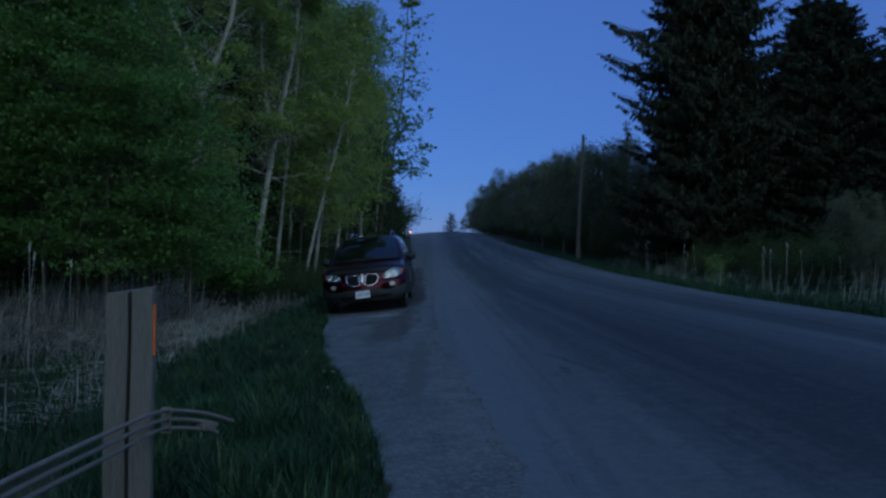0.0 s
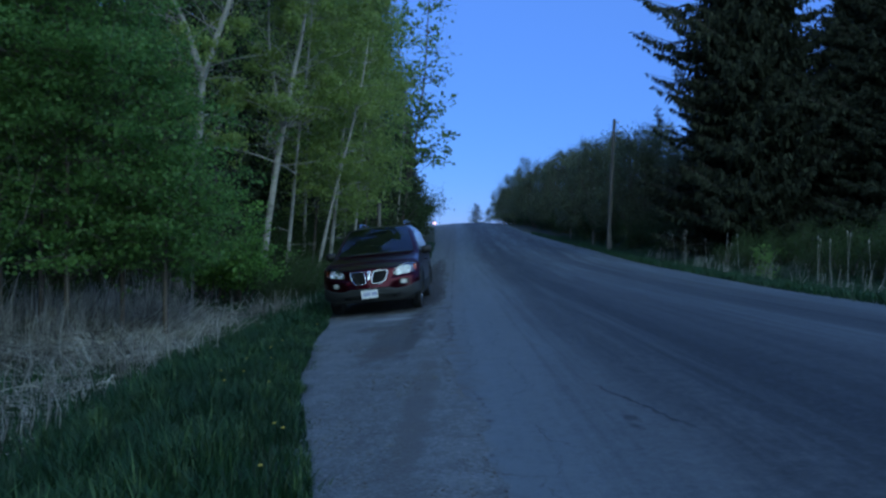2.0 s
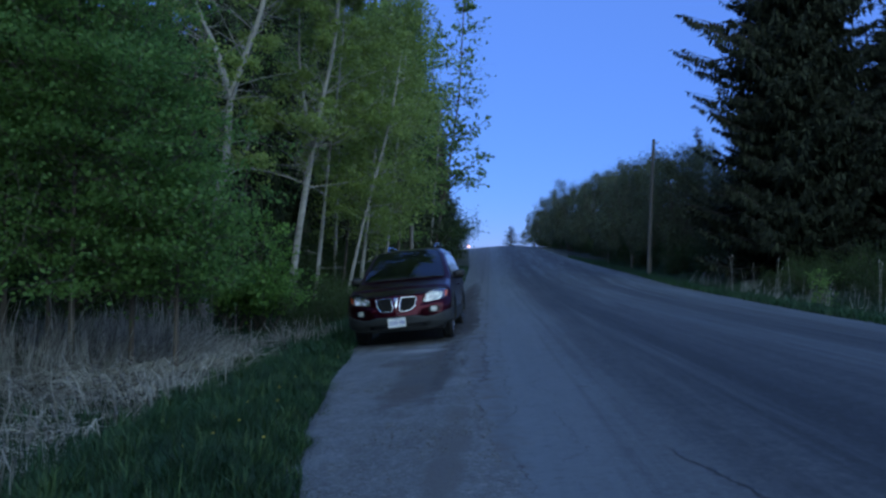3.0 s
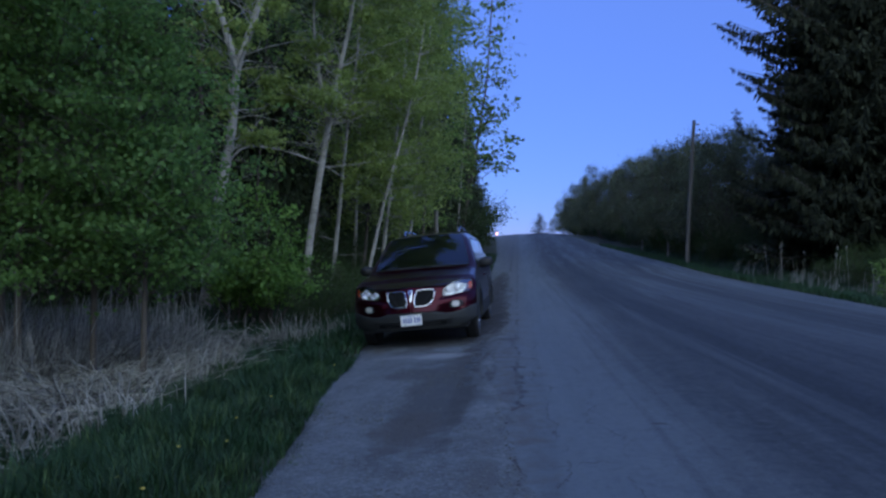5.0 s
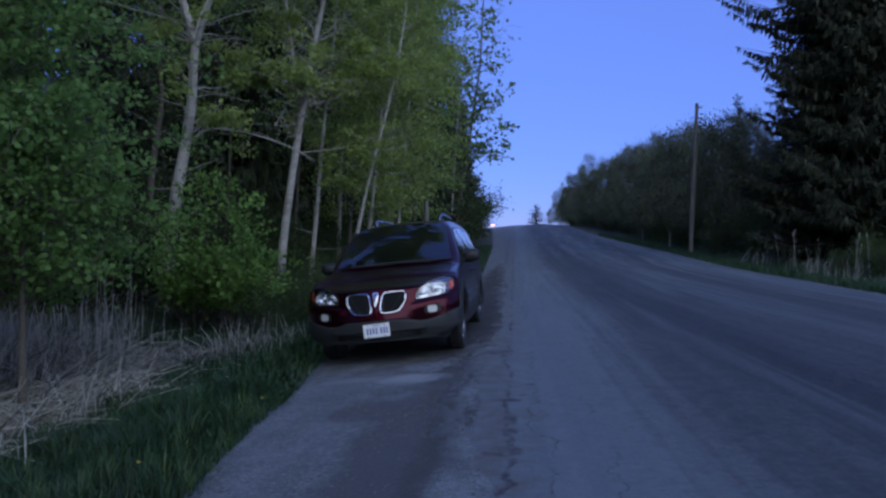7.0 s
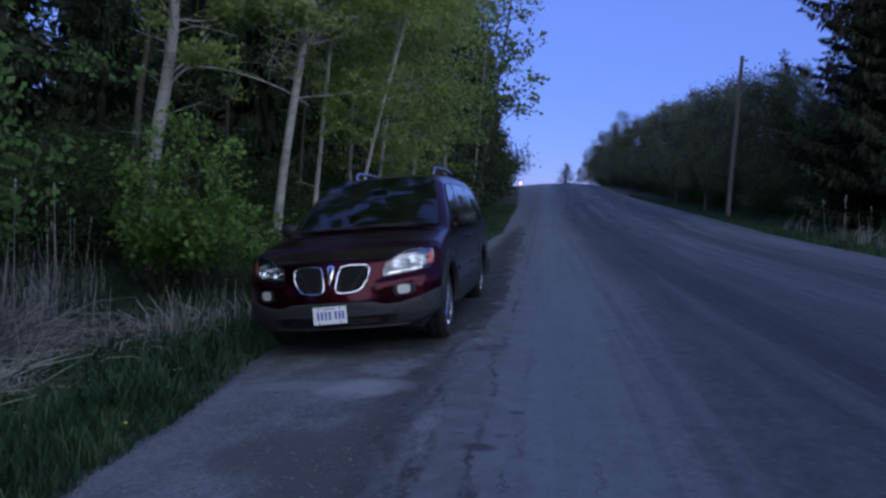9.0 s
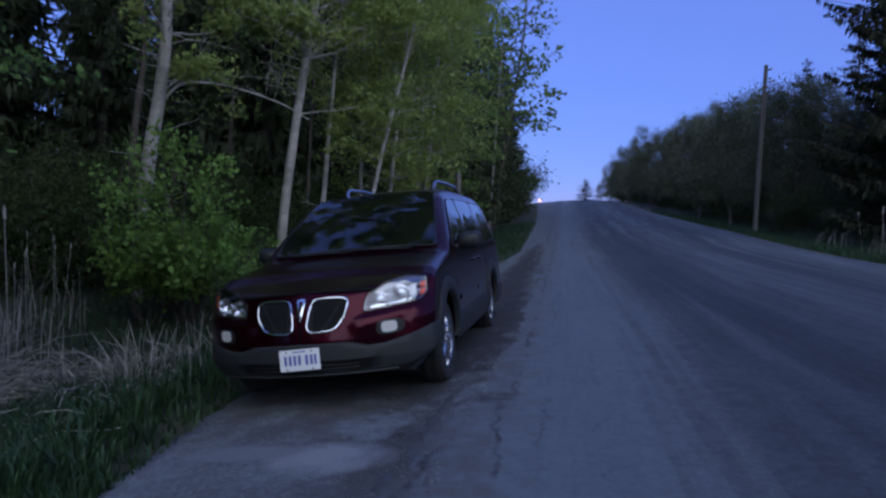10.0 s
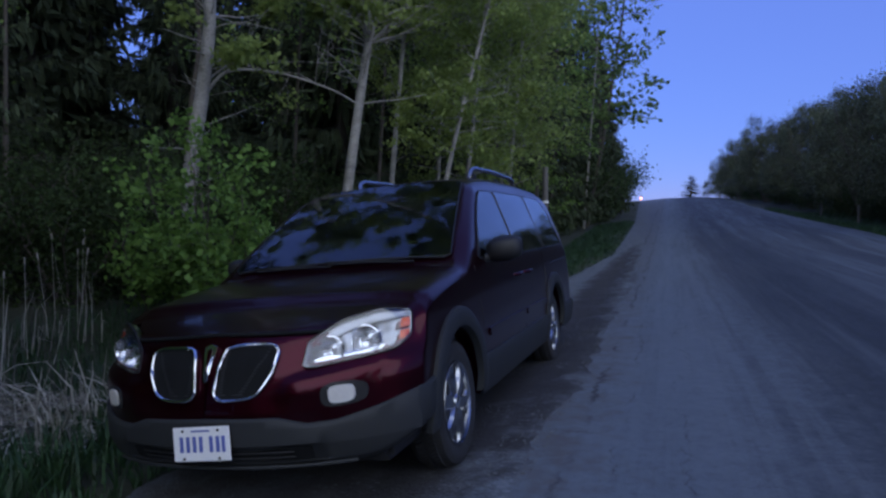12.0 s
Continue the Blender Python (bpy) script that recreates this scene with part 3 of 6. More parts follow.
def build_body(parent):
    bm = bmesh.new()
    stations = []
    for x in HALF * np.sin(np.linspace(0.004, math.pi / 2, 30)):
        stations.append((nose(x), x))
    y = nose(HALF)
    for yy in np.arange(y + 0.045, 4.0, 0.045):
        stations.append((yy, HALF))
    for k, yy in enumerate(np.linspace(4.02, 4.17, 5)):
        stations.append((yy, HALF * (1 - 0.02 * k - 0.015 * k * k)))
    rings = []
    for y, w in stations:
        half = section(y, w)
        fade = float(np.clip((-0.35 - y) / 0.3, 0, 1))
        ring = [bm.verts.new((x, y + fade * lean(z, x), z)) for x, z in half]
        ring += [bm.verts.new((-x, y + fade * lean(z, x), z)) for x, z in half[-2:0:-1]]
        rings.append(ring)
    n = len(rings[0])
    for a, b in zip(rings, rings[1:]):
        for i in range(n):
            bm.faces.new((a[i], a[(i + 1) % n], b[(i + 1) % n], b[i]))
    bm.faces.new(rings[0][::-1])
    bm.faces.new(rings[-1])
    bmesh.ops.triangulate(bm, faces=[f for f in bm.faces if len(f.verts) > 4])
    # openings for the headlamps
    mid = np.mean(LAMP_SHAPE, axis=0)
    hole = [tuple(mid + (np.array(p) - mid) * 0.86) for p in LAMP_SHAPE]
    cut = [f for f in bm.faces if f.calc_center_median().y < -0.35 and in_outline(abs(f.calc_center_median().x), f.calc_center_median().z, hole)]
    bmesh.ops.delete(bm, geom=cut, context="FACES")
    return smooth(part("body", bm, PAINT, parent, "glossy dark maroon painted shell"), 50)


def rounded(pts, r=0.25, steps=4):
    """A closed outline with its corners rounded (r: share of each edge)."""
    out = []
    k = len(pts)
    for i in range(k):
        p, a, b = np.array(pts[i]), np.array(pts[i - 1]), np.array(pts[(i + 1) % k])
        s, e = p + (a - p) * r, p + (b - p) * r
        for t in np.linspace(0, 1, steps + 1):
            out.append(tuple((1 - t) ** 2 * s + 2 * t * (1 - t) * p + t * t * e))
    return out


def panel(outline, place, thick, inset=0.0):
    """A plate that follows a surface: place(u, v, out) gives the point at a height out over the surface."""
    bm = bmesh.new()
    c = np.mean(np.array(outline), axis=0)
    rings = []
    for f in (1.0, 0.8, 0.55, 0.25):
        rings.append([tuple(c + (np.array(p) - c) * f) for p in outline])
    for level in (0.0, thick):
        loops = [[bm.verts.new(place(u, v, level * (1 - inset * (f == 0)))) for u, v in ring] for f, ring in enumerate(rings)]
        mid = bm.verts.new(place(c[0], c[1], level))
        for a, b in zip(loops, loops[1:]):
            for i in range(len(a)):
                bm.faces.new((a[i], a[(i + 1) % len(a)], b[(i + 1) % len(a)], b[i]))
        for i in range(len(loops[-1])):
            bm.faces.new((loops[-1][i], loops[-1][(i + 1) % len(a)], mid))
        if level == 0:
            under = loops[0]
        else:
            for i in range(len(under)):
                j = (i + 1) % len(under)
                bm.faces.new((under[i], under[j], loops[0][j], loops[0][i]))
    return bm


def pipe(points, r, closed=False, sides=8):
    pts = [np.array(p, float) for p in points]
    k = len(pts)
    bm = bmesh.new()
    rings = []
    for i, p in enumerate(pts):
        a = pts[i - 1] if (closed or i) else p
        b = pts[(i + 1) % k] if (closed or i < k - 1) else p
        d = Vector(b - a).normalized()
        u = d.cross(Vector((0, 0, 1)))
        if u.length < 0.1:
            u = d.cross(Vector((0, 1, 0)))
        u.normalize()
        w = d.cross(u)
        rings.append([bm.verts.new(Vector(p) + r * (math.cos(t) * u + math.sin(t) * w)) for t in np.arange(sides) * 2 * math.pi / sides])
    pairs = list(zip(rings, rings[1:])) + ([(rings[-1], rings[0])] if closed else [])
    for a, b in pairs:
        for i in range(sides):
            bm.faces.new((a[i], a[(i + 1) % sides], b[(i + 1) % sides], b[i]))
    if not closed:
        bm.faces.new(rings[0][::-1])
        bm.faces.new(rings[-1])
    return bm


def lathe(profile, steps, m=None):
    """Turn a profile of (radius, along x) about the x axis."""
    bm = bmesh.new()
    rings = [[bm.verts.new((a, r * math.cos(t), r * math.sin(t))) for t in np.arange(steps) * 2 * math.pi / steps] for r, a in profile]
    for a, b in zip(rings, rings[1:]):
        for i in range(steps):
            bm.faces.new((a[i], a[(i + 1) % steps], b[(i + 1) % steps], b[i]))
    bm.faces.new(rings[0][::-1])
    bm.faces.new(rings[-1])
    if m:
        bm.transform(m)
    return bm


def block(x0, x1, y0, y1, z0, z1, bevel=0.01, m=None):
    bm = bmesh.new()
    bmesh.ops.create_cube(bm, size=1.0)
    bm.transform(Matrix.Translation(((x0 + x1) / 2, (y0 + y1) / 2, (z0 + z1) / 2)) @ Matrix.Diagonal((x1 - x0, y1 - y0, z1 - z0, 1)))
    if bevel:
        bmesh.ops.bevel(bm, geom=bm.edges[:], offset=bevel, segments=2, affect="EDGES")
    if m:
        bm.transform(m)
    return bm


def build_wheel(parent, x, y):
    """A wheel whose outer face looks along the sign of x."""
    s = 1 if x > 0 else -1
    m = Matrix.Translation((x, y, TYRE_R)) @ Matrix.Diagonal((s, 1, 1, 1))
    tyre = [(0.225, -0.2), (0.29, -0.21), (0.328, -0.19), (0.34, -0.16), (0.342, -0.10), (0.34, -0.045), (0.328, -0.012), (0.305, 0.0), (0.27, 0.002), (0.232, -0.012), (0.225, -0.03)]
    wheel = smooth(part("wheel", lathe(tyre, 56, m), RUBBER, parent, "black rubber tyre"), 30)
    tread = bmesh.new()
    for k in range(72):
        a = 2 * math.pi * k / 72
        mm = m @ Matrix.Rotation(a, 4, "X") @ pose(0, 0, 0.342, 0, 0, 25)
        for x0, x1 in ((-0.165, -0.12), (-0.095, -0.05)):
            v = [tread.verts.new(mm @ Vector(p)) for p in ((x0, -0.009, 0), (x1, -0.009, 0), (x1, 0.009, 0), (x0, 0.009, 0), (x0, -0.007, 0.006), (x1, -0.007, 0.006), (x1, 0.007, 0.006), (x0, 0.007, 0.006))]
            for f in ((4, 5, 6, 7), (0, 1, 5, 4), (1, 2, 6, 5), (2, 3, 7, 6), (3, 0, 4, 7)):
                tread.faces.new([v[i] for i in f])
    part("tread", tread, RUBBER, wheel)
    rim = [(0.02, -0.05), (0.19, -0.075), (0.205, -0.05), (0.212, -0.012), (0.226, -0.004), (0.23, -0.012), (0.228, -0.05)]
    smooth(part("rim", lathe(rim, 48, m), ALLOY, wheel, "bright alloy rim"), 30)
    for k in range(6):
        bm = bmesh.new()
        a = 2 * math.pi * k / 6 + 0.3
        rows = []
        for r, hw, out in ((0.03, 0.026, -0.014), (0.08, 0.042, -0.006), (0.12, 0.044, -0.006), (0.165, 0.046, -0.012), (0.19, 0.07, -0.018), (0.212, 0.11, -0.014)):
            rows.append([bm.verts.new((out + d, -hw * c, r)) for c, d in ((1, -0.02), (0.7, 0.0), (-0.7, 0.0), (-1, -0.02))])
        for p, q in zip(rows, rows[1:]):
            for i in range(3):
                bm.faces.new((p[i], p[i + 1], q[i + 1], q[i]))
        bm.transform(m @ Matrix.Rotation(a, 4, "X"))
        smooth(part("spoke", bm, ALLOY, wheel), 30)
    smooth(part("hub_cap", lathe([(0.045, -0.02), (0.043, -0.004), (0.03, 0.002), (0.005, 0.004)], 24, m), CHROME, wheel, "small chrome hub cap"), 30)
    # black disc behind the spokes stands in for the shade in their gaps
    smooth(part("dark_rim_backing", lathe([(0.03, -0.065), (0.188, -0.06), (0.188, -0.048), (0.03, -0.05)], 32, m), BLACK, wheel), 30)


def flank(u, v, out):
    """A point over the left flank: u along y, v height."""
    return (side_x(v) + out, u, v)


def build_van():
    van = tagged(new("minivan"), "dark maroon minivan parked on the gravel shoulder, lamps off", "minivan")
    build_body(van)
    # wheel housings, dark and hollow
    for y in (0.0, WHEELBASE):
        part("wheel_housing", block(-0.80, 0.80, y - 0.44, y + 0.44, 0.34, 0.80, 0.02), BLACK, van)
    part("underbody", block(-0.78, 0.78, -0.72, 4.0, 0.22, 0.33, 0.03), BLACK, van)
    for y in (0.0, WHEELBASE):
        for x in (0.885, -0.885):
            build_wheel(van, x, y)
    for s in (1, -1):
        mirror_m = Matrix.Diagonal((s, 1, 1, 1))

        def own(bm):
            bm.transform(mirror_m)
            return bm

        # arch flares of grey plastic
        for c in (0.0, WHEELBASE):
            bm = bmesh.new()
            rows = []
            for a in np.linspace(-0.12, math.pi + 0.12, 33):
                ca, sa = math.cos(a), math.sin(a)
                row = []
                for r, o in ((0.385, -0.02), (0.395, 0.018), (0.415, 0.026), (0.485, 0.022), (0.50, 0.012), (0.503, -0.02)):
                    y, z = c + r * ca, 0.35 + r * sa
                    row.append(bm.verts.new((side_x(z) + o + 0.006, y, z)))
                rows.append(row)
            for p, q in zip(rows, rows[1:]):
                for i in range(5):
                    bm.faces.new((p[i], p[i + 1], q[i + 1], q[i]))
            smooth(part("wheel_arch", own(bm), CLAD, van, "grey plastic arch flare"), 40)
        # bumper corner that runs on to the front arch
        bm = bmesh.new()
        rows = []
        levels = ((0.365, -0.05), (0.372, 0.008), (0.4, 0.022), (0.46, 0.024), (0.538, 0.02), (0.55, 0.008), (0.552, -0.01))
        rows.append([bm.verts.new((0.9, nose(0.9) + lean(z, 0.9) - o, z)) for z, o in levels])
        for k, y in enumerate(np.linspace(-0.57, -0.38, 7)):
            rows.append([bm.verts.new((side_x(z) + o * (0.6, 0.9, 1.0)[min(k, 2)], y, z + (0.004 * k if z > 0.5 else 0.0))) for z, o in levels])
        for p, q in zip(rows, rows[1:]):
            for i in range(6):
                bm.faces.new((p[i], p[i + 1], q[i + 1], q[i]))
        smooth(part("bumper_corner", own(bm), CLAD, van, "grey plastic bumper corner"), 40)
        # sill cladding between the wheels, and behind them
        for y0, y1 in ((0.45, 2.62), (3.52, 4.1)):
            bm = bmesh.new()
            rows = []
            for y in np.linspace(y0, y1, 12):
                rows.append([bm.verts.new((side_x(z) + o, y, z)) for z, o in ((0.25, -0.02), (0.26, 0.012), (0.33, 0.018), (0.43, 0.02), (0.485, 0.017), (0.5, 0.008), (0.502, -0.01))])
            for p, q in zip(rows, rows[1:]):
                for i in range(6):
                    bm.faces.new((p[i], p[i + 1], q[i + 1], q[i]))
            smooth(part("sill_cladding", own(bm), CLAD, van, "grey plastic sill"), 40)
        # protective strips on the doors
        for y0, y1 in ((0.62, 1.70), (1.76, 2.62)):
            smooth(part("door_strip", own(panel(rounded([(y0, 0.60), (y1, 0.605), (y1, 0.655), (y0, 0.65)], 0.08), flank, 0.014)), PAINT, van), 40)
        # shut lines
        for pts in ([(0.50, 1.05), (0.50, 0.8), (0.53, 0.5), (0.56, 0.3)], [(1.73, 1.05), (1.73, 0.5), (1.73, 0.3)], [(2.72, 1.06), (2.7, 0.85), (2.62, 0.7)], [(3.0, 0.94), (3.5, 0.95), (4.0, 0.95)]):
            part("shut_line", own(pipe([flank(u, v, 0.0005) for u, v in pts], 0.004, sides=5)), BLACK, van)
        # side windows
        for name, outline in (("side_window", [(0.64, 1.09), (1.71, 1.085), (1.71, 1.585), (1.34, 1.57), (1.15, 1.485), (0.90, 1.32)]),
                              ("side_window", [(1.755, 1.085), (2.845, 1.09), (2.845, 1.595), (1.755, 1.588)]),
                              ("side_window", [(2.875, 1.09), (3.88, 1.11), (3.78, 1.42), (3.6, 1.58), (2.875, 1.595)])):
            outline = rounded(outline, 0.07)
            part("window_backing", own(panel(outline, flank, 0.004)), CABIN, van)
            w = smooth(part(name, own(panel(outline, lambda u, v, o: flank(u, v, o + 0.006), 0.006)), WINDOW, van, "tinted side glass"), 40)
            part("seal", own(pipe([flank(u, v, 0.008) for u, v in outline], 0.0065, True, 6)), BLACK, w, "black rubber seal")
        # door handles
        for y in (1.56, 1.92):
            h = smooth(part("door_handle", own(pipe([flank(y - 0.10, 0.93, 0.0), flank(y - 0.085, 0.93, 0.03), flank(y, 0.93, 0.036), flank(y + 0.085, 0.93, 0.03), flank(y + 0.10, 0.93, 0.0)], 0.014)), PAINT, van), 60)
        # wing mirror
        shell = bmesh.new()
        bmesh.ops.create_uvsphere(shell, u_segments=20, v_segments=14, radius=1.0)
        for v in shell.verts:
            x, y, z = v.co
            q = 1.0 if y < 0 else 0.55
            v.co = (1.005 + 0.125 * np.sign(x) * abs(x) ** 0.7, 0.86 + 0.10 * y * q, 1.135 + 0.085 * np.sign(z) * abs(z) ** 0.7 + 0.012 * x)
        mir = smooth(part("wing_mirror", own(shell), BLACK, van, "black wing mirror"), 60)
        part("mirror_glass", own(panel(rounded([(0.90, 1.07), (1.11, 1.08), (1.11, 1.205), (0.90, 1.2)], 0.2), lambda u, v, o: (u, 0.914 + o, v), 0.006)), CHROME, mir)
        smooth(part("mirror_foot", own(pipe([(0.86, 0.80, 1.08), (0.90, 0.82, 1.09), (0.95, 0.85, 1.10)], 0.03)), BLACK, mir), 60)
        # roof rail with raised ends
        rail = smooth(part("roof_rail", own(pipe([(0.50, 1.92, 1.725), (0.505, 1.96, 1.79), (0.51, 2.04, 1.815), (0.515, 2.6, 1.825), (0.515, 3.3, 1.81), (0.51, 3.44, 1.785), (0.505, 3.5, 1.72)], 0.021, sides=10)), ALLOY, van, "silver roof rail"), 50)
        for y in (1.97, 2.72, 3.44):
            part("rail_foot", own(block(0.485, 0.535, y - 0.06, y + 0.06, 1.70, 1.765, 0.014)), CLAD, rail)
        # headlamp: silver dish sunk into the wing, two bowls, amber corner, clear lens
        lamp_outline = rounded(LAMP_SHAPE, 0.22)
        mid = np.mean(np.array(lamp_outline), axis=0)
        dish = bmesh.new()
        loops = [[dish.verts.new(front(*(mid + (np.array(p) - mid) * f), out)) for p in lamp_outline] for f, out in ((1.0, 0.004), (1.0, 0.012), (0.965, 0.012), (0.95, 0.0), (0.86, -0.05), (0.6, -0.058), (0.3, -0.06))]
        for p, q in zip(loops, loops[1:]):
            for i in range(len(p)):
                dish.faces.new((p[i], p[(i + 1) % len(p)], q[(i + 1) % len(p)], q[i]))
        dish.faces.new(loops[-1])
        hl = smooth(part("headlamp", own(dish), LAMP_SHELL, van, "silver headlamp, unlit"), 30)
        for u, v, r in ((0.548, 0.755, 0.062), (0.69, 0.785, 0.064)):
            seat = Matrix.Translation(Vector(front(u, v, -0.048))) @ Vector((1, 0, 0)).rotation_difference(Vector((0.22, -1, 0.05)).normalized()).to_matrix().to_4x4()
            bowl = lathe([(r * 1.1, -0.01), (r * 1.1, 0.046), (r * 1.02, 0.048), (r * 0.93, 0.034), (r * 0.75, 0.017), (r * 0.45, 0.004), (0.012, 0.0)], 32, seat)
            smooth(part("reflector_bowl", own(bowl), REFLECTOR, hl), 30)
            smooth(part("bulb", own(lathe([(0.011, 0.0), (0.011, 0.025), (0.007, 0.032), (0.002, 0.034)], 14, seat)), CHROME, hl), 40)
        part("lamp_floor", own(panel(rounded([(0.49, 0.7), (0.78, 0.735), (0.78, 0.76), (0.49, 0.726)], 0.2), lambda u, v, o: front(u, v, o - 0.03), 0.006)), CHROME, hl, "bright lower reflector")
        brow = [(0.475, 0.8), (0.6, 0.875), (0.75, 0.908), (0.85, 0.892), (0.85, 0.872), (0.75, 0.872), (0.61, 0.842), (0.5, 0.785)]
        smooth(part("lamp_brow", own(panel(rounded(brow, 0.2), lambda u, v, o: front(u, v, o - 0.018), 0.008)), LAMP_SHELL, hl, "dull silver brow"), 40)
        for z0 in (0.765, 0.818):
            part("corner_lamp", own(panel(rounded([(0.824, z0 + 0.005), (0.862, z0 + 0.01), (0.864, z0 + 0.05), (0.827, z0 + 0.045)], 0.15), lambda u, v, o: front(u, v, o - 0.012), 0.016)), AMBER, hl, "amber corner lamp")
        lens = smooth(part("lens", own(panel(lamp_outline, lambda u, v, o: front(u, v, o + 0.016), 0.003)), LENS, hl, "clear plastic lens"), 40)
        lens.visible_shadow = False
        part("lamp_trim", own(pipe([front(u, v, 0.012) for u, v in lamp_outline], 0.005, True, 6)), BLACK, hl)
        # fog lamp in its recess
        fog = smooth(part("fog_lamp_recess", own(panel(rounded([(0.545, 0.515), (0.73, 0.53), (0.735, 0.625), (0.55, 0.63)], 0.4), lambda u, v, o: front(u, v, o), 0.006)), BLACK, van), 40)
        smooth(part("fog_lamp", own(panel(rounded([(0.585, 0.535), (0.685, 0.54), (0.685, 0.615), (0.585, 0.615)], 0.35), lambda u, v, o: front(u, v, o + 0.006), 0.014)), FOG_LENS, fog, "frosted round-cornered fog lamp"), 40)
        # grille half with chrome rim
        g_out = rounded([(0.045, 0.575), (0.262, 0.584), (0.335, 0.69), (0.35, 0.81), (0.098, 0.812), (0.07, 0.75)], 0.36, 6)
        gr = smooth(part("grille", own(panel(g_out, lambda u, v, o: front(u, v, o + 0.002), 0.008)), MESH_BLACK, van, "black mesh grille half"), 40)
        part("chrome_rim", own(pipe([front(u, v, 0.016) for u, v in g_out], 0.008, True, 8)), CHROME, gr, "chrome rim")
        net = bmesh.new()
        for k in range(16):
            v = 0.60 + 0.0125 * k
            a, b = 0.065 + (v - 0.6) * 0.13, min(0.325, 0.2 + (v - 0.6) * 0.6)
            q = [net.verts.new(front(u, vv, 0.011)) for u, vv in ((a, v), (b, v), (b, v + 0.004), (a, v + 0.004))]
            net.faces.new(q)
        part("mesh_bars", own(net), BLACK, gr)
        smooth(part("wheel_arch_lip", own(panel(rounded([(0.72, 0.36), (0.9, 0.4), (0.9, 0.5), (0.74, 0.46)], 0.2), lambda u, v, o: front(u, v, o), 0.015)), CLAD, van), 40)
    # emblem: a plain chrome wedge between the grille halves
    emblem = part("emblem", panel(rounded([(0.0, 0.655), (0.012, 0.665), (0.034, 0.81), (0.0, 0.822), (-0.034, 0.81), (-0.012, 0.665)], 0.15), lambda u, v, o: front(u, v, o + 0.01), 0.008), CHROME, van, "small chrome wedge emblem")
    part("emblem_inset", panel(rounded([(0.0, 0.69), (0.014, 0.795), (0.0, 0.805), (-0.014, 0.795)], 0.15), lambda u, v, o: front(u, v, o + 0.018), 0.003), PAINT, emblem, "dark red inset")
    # lower bumper of grey plastic with an upper edge that dips and rises
    bm = bmesh.new()
    rows = []
    for x in np.linspace(-0.905, 0.905, 61):
        top = float(np.interp(abs(x), [0, 0.36, 0.48, 0.6, 0.76, 0.91], [0.498, 0.492, 0.458, 0.462, 0.50, 0.55]))
        y = nose(x)
        sunk = 0.021 * min(1.0, max(0.0, (0.56 - abs(x)) / 0.06))
        lift = 0.11 * max(0.0, (abs(x) - 0.66) / 0.245) ** 2
        rows.append([bm.verts.new((x, y + lean(z, x) - o, z)) for z, o in ((0.255 + lift, -0.06), (0.262 + lift, 0.0), (0.286 + lift * 0.9, 0.022), (0.29 + lift * 0.9, 0.022 - sunk), (0.362, 0.025 - sunk), (0.372, 0.026), (0.44, 0.024), (top - 0.012, 0.02), (top, 0.008), (top + 0.002, -0.01))])
    for p, q in zip(rows, rows[1:]):
        for i in range(len(p) - 1):
            bm.faces.new((p[i], p[i + 1], q[i + 1], q[i]))
    bumper = smooth(part("front_bumper", bm, CLAD, van, "grey plastic lower bumper"), 40)
    part("air_intake", panel(rounded([(-0.49, 0.292), (0.49, 0.292), (0.49, 0.36), (-0.49, 0.36)], 0.1), lambda u, v, o: front(u, v, o + 0.006), 0.003), MESH_BLACK, bumper, "black air intake slot")
    for z in (0.31, 0.335):
        part("intake_bar", pipe([front(u, z, 0.012) for u in np.linspace(-0.41, 0.41, 15)], 0.004), BLACK, bumper)
    part("bumper_lip", pipe([front(u, 0.266, 0.024) for u in np.linspace(-0.66, 0.66, 25)], 0.009), CLAD, bumper)
    # number plate, a little askew, with bars in place of its characters
    pl = part("number_plate", block(-0.152, 0.152, -0.004, 0.004, -0.076, 0.076, 0.003), PLATE_WHITE, van, "white number plate with blue bars")
    pl.matrix_basis = pose(0.0, -1.045, 0.395, -4, -2.2, 0)
    for k, w in ((-0.105, 0.026), (-0.07, 0.026), (-0.035, 0.026), (0.0, 0.026), (0.055, 0.026), (0.09, 0.026), (0.12, 0.024)):
        part("plate_bar", block(k - w * 0.36, k + w * 0.36, -0.0075, -0.003, -0.036, 0.034, 0.001), PLATE_BLUE, pl)
    for k in (-0.095, 0.095):
        for z in (0.06, -0.064):
            part("plate_bolt", block(k - 0.006, k + 0.006, -0.009, -0.003, z - 0.006, z + 0.006, 0.002), BLACK, pl)
    part("plate_strip", block(-0.05, 0.05, -0.0065, -0.003, 0.054, 0.062, 0.001), PLATE_BLUE, pl)
    # bonnet edge, creases and wipers
    part("bonnet_gap", pipe([front(x, 0.86 - 0.03 * abs(x), 0.0) for x in np.linspace(-0.53, 0.53, 25)], 0.010, sides=8), MESH_BLACK, van)

    # windscreen
    def screen(u, v, out):
        zt = 1.158 + 0.582 * (v - 0.44) + 0.022 * math.sin(math.pi * (v - 0.44) / 0.86)
        w = side_x(min(1.60, zt - 0.07))
        f = abs(u) / w
        z = zt - 0.012 - 0.055 * max(0.0, f - 0.2) ** 2
        return (u, v - out * 0.55, z + out * 0.85)

    outline = []
    for v in np.linspace(0.44, 1.30, 9):
        outline.append((side_x(min(1.60, top_z(v) - 0.07)) * 0.87, v))
    outline += [(u, 1.335) for u in np.linspace(0.59, -0.59, 9)]
    outline += [(-u, v) for u, v in outline[8::-1]]
    outline += [(u, 0.41) for u in np.linspace(-0.73, 0.73, 9)]
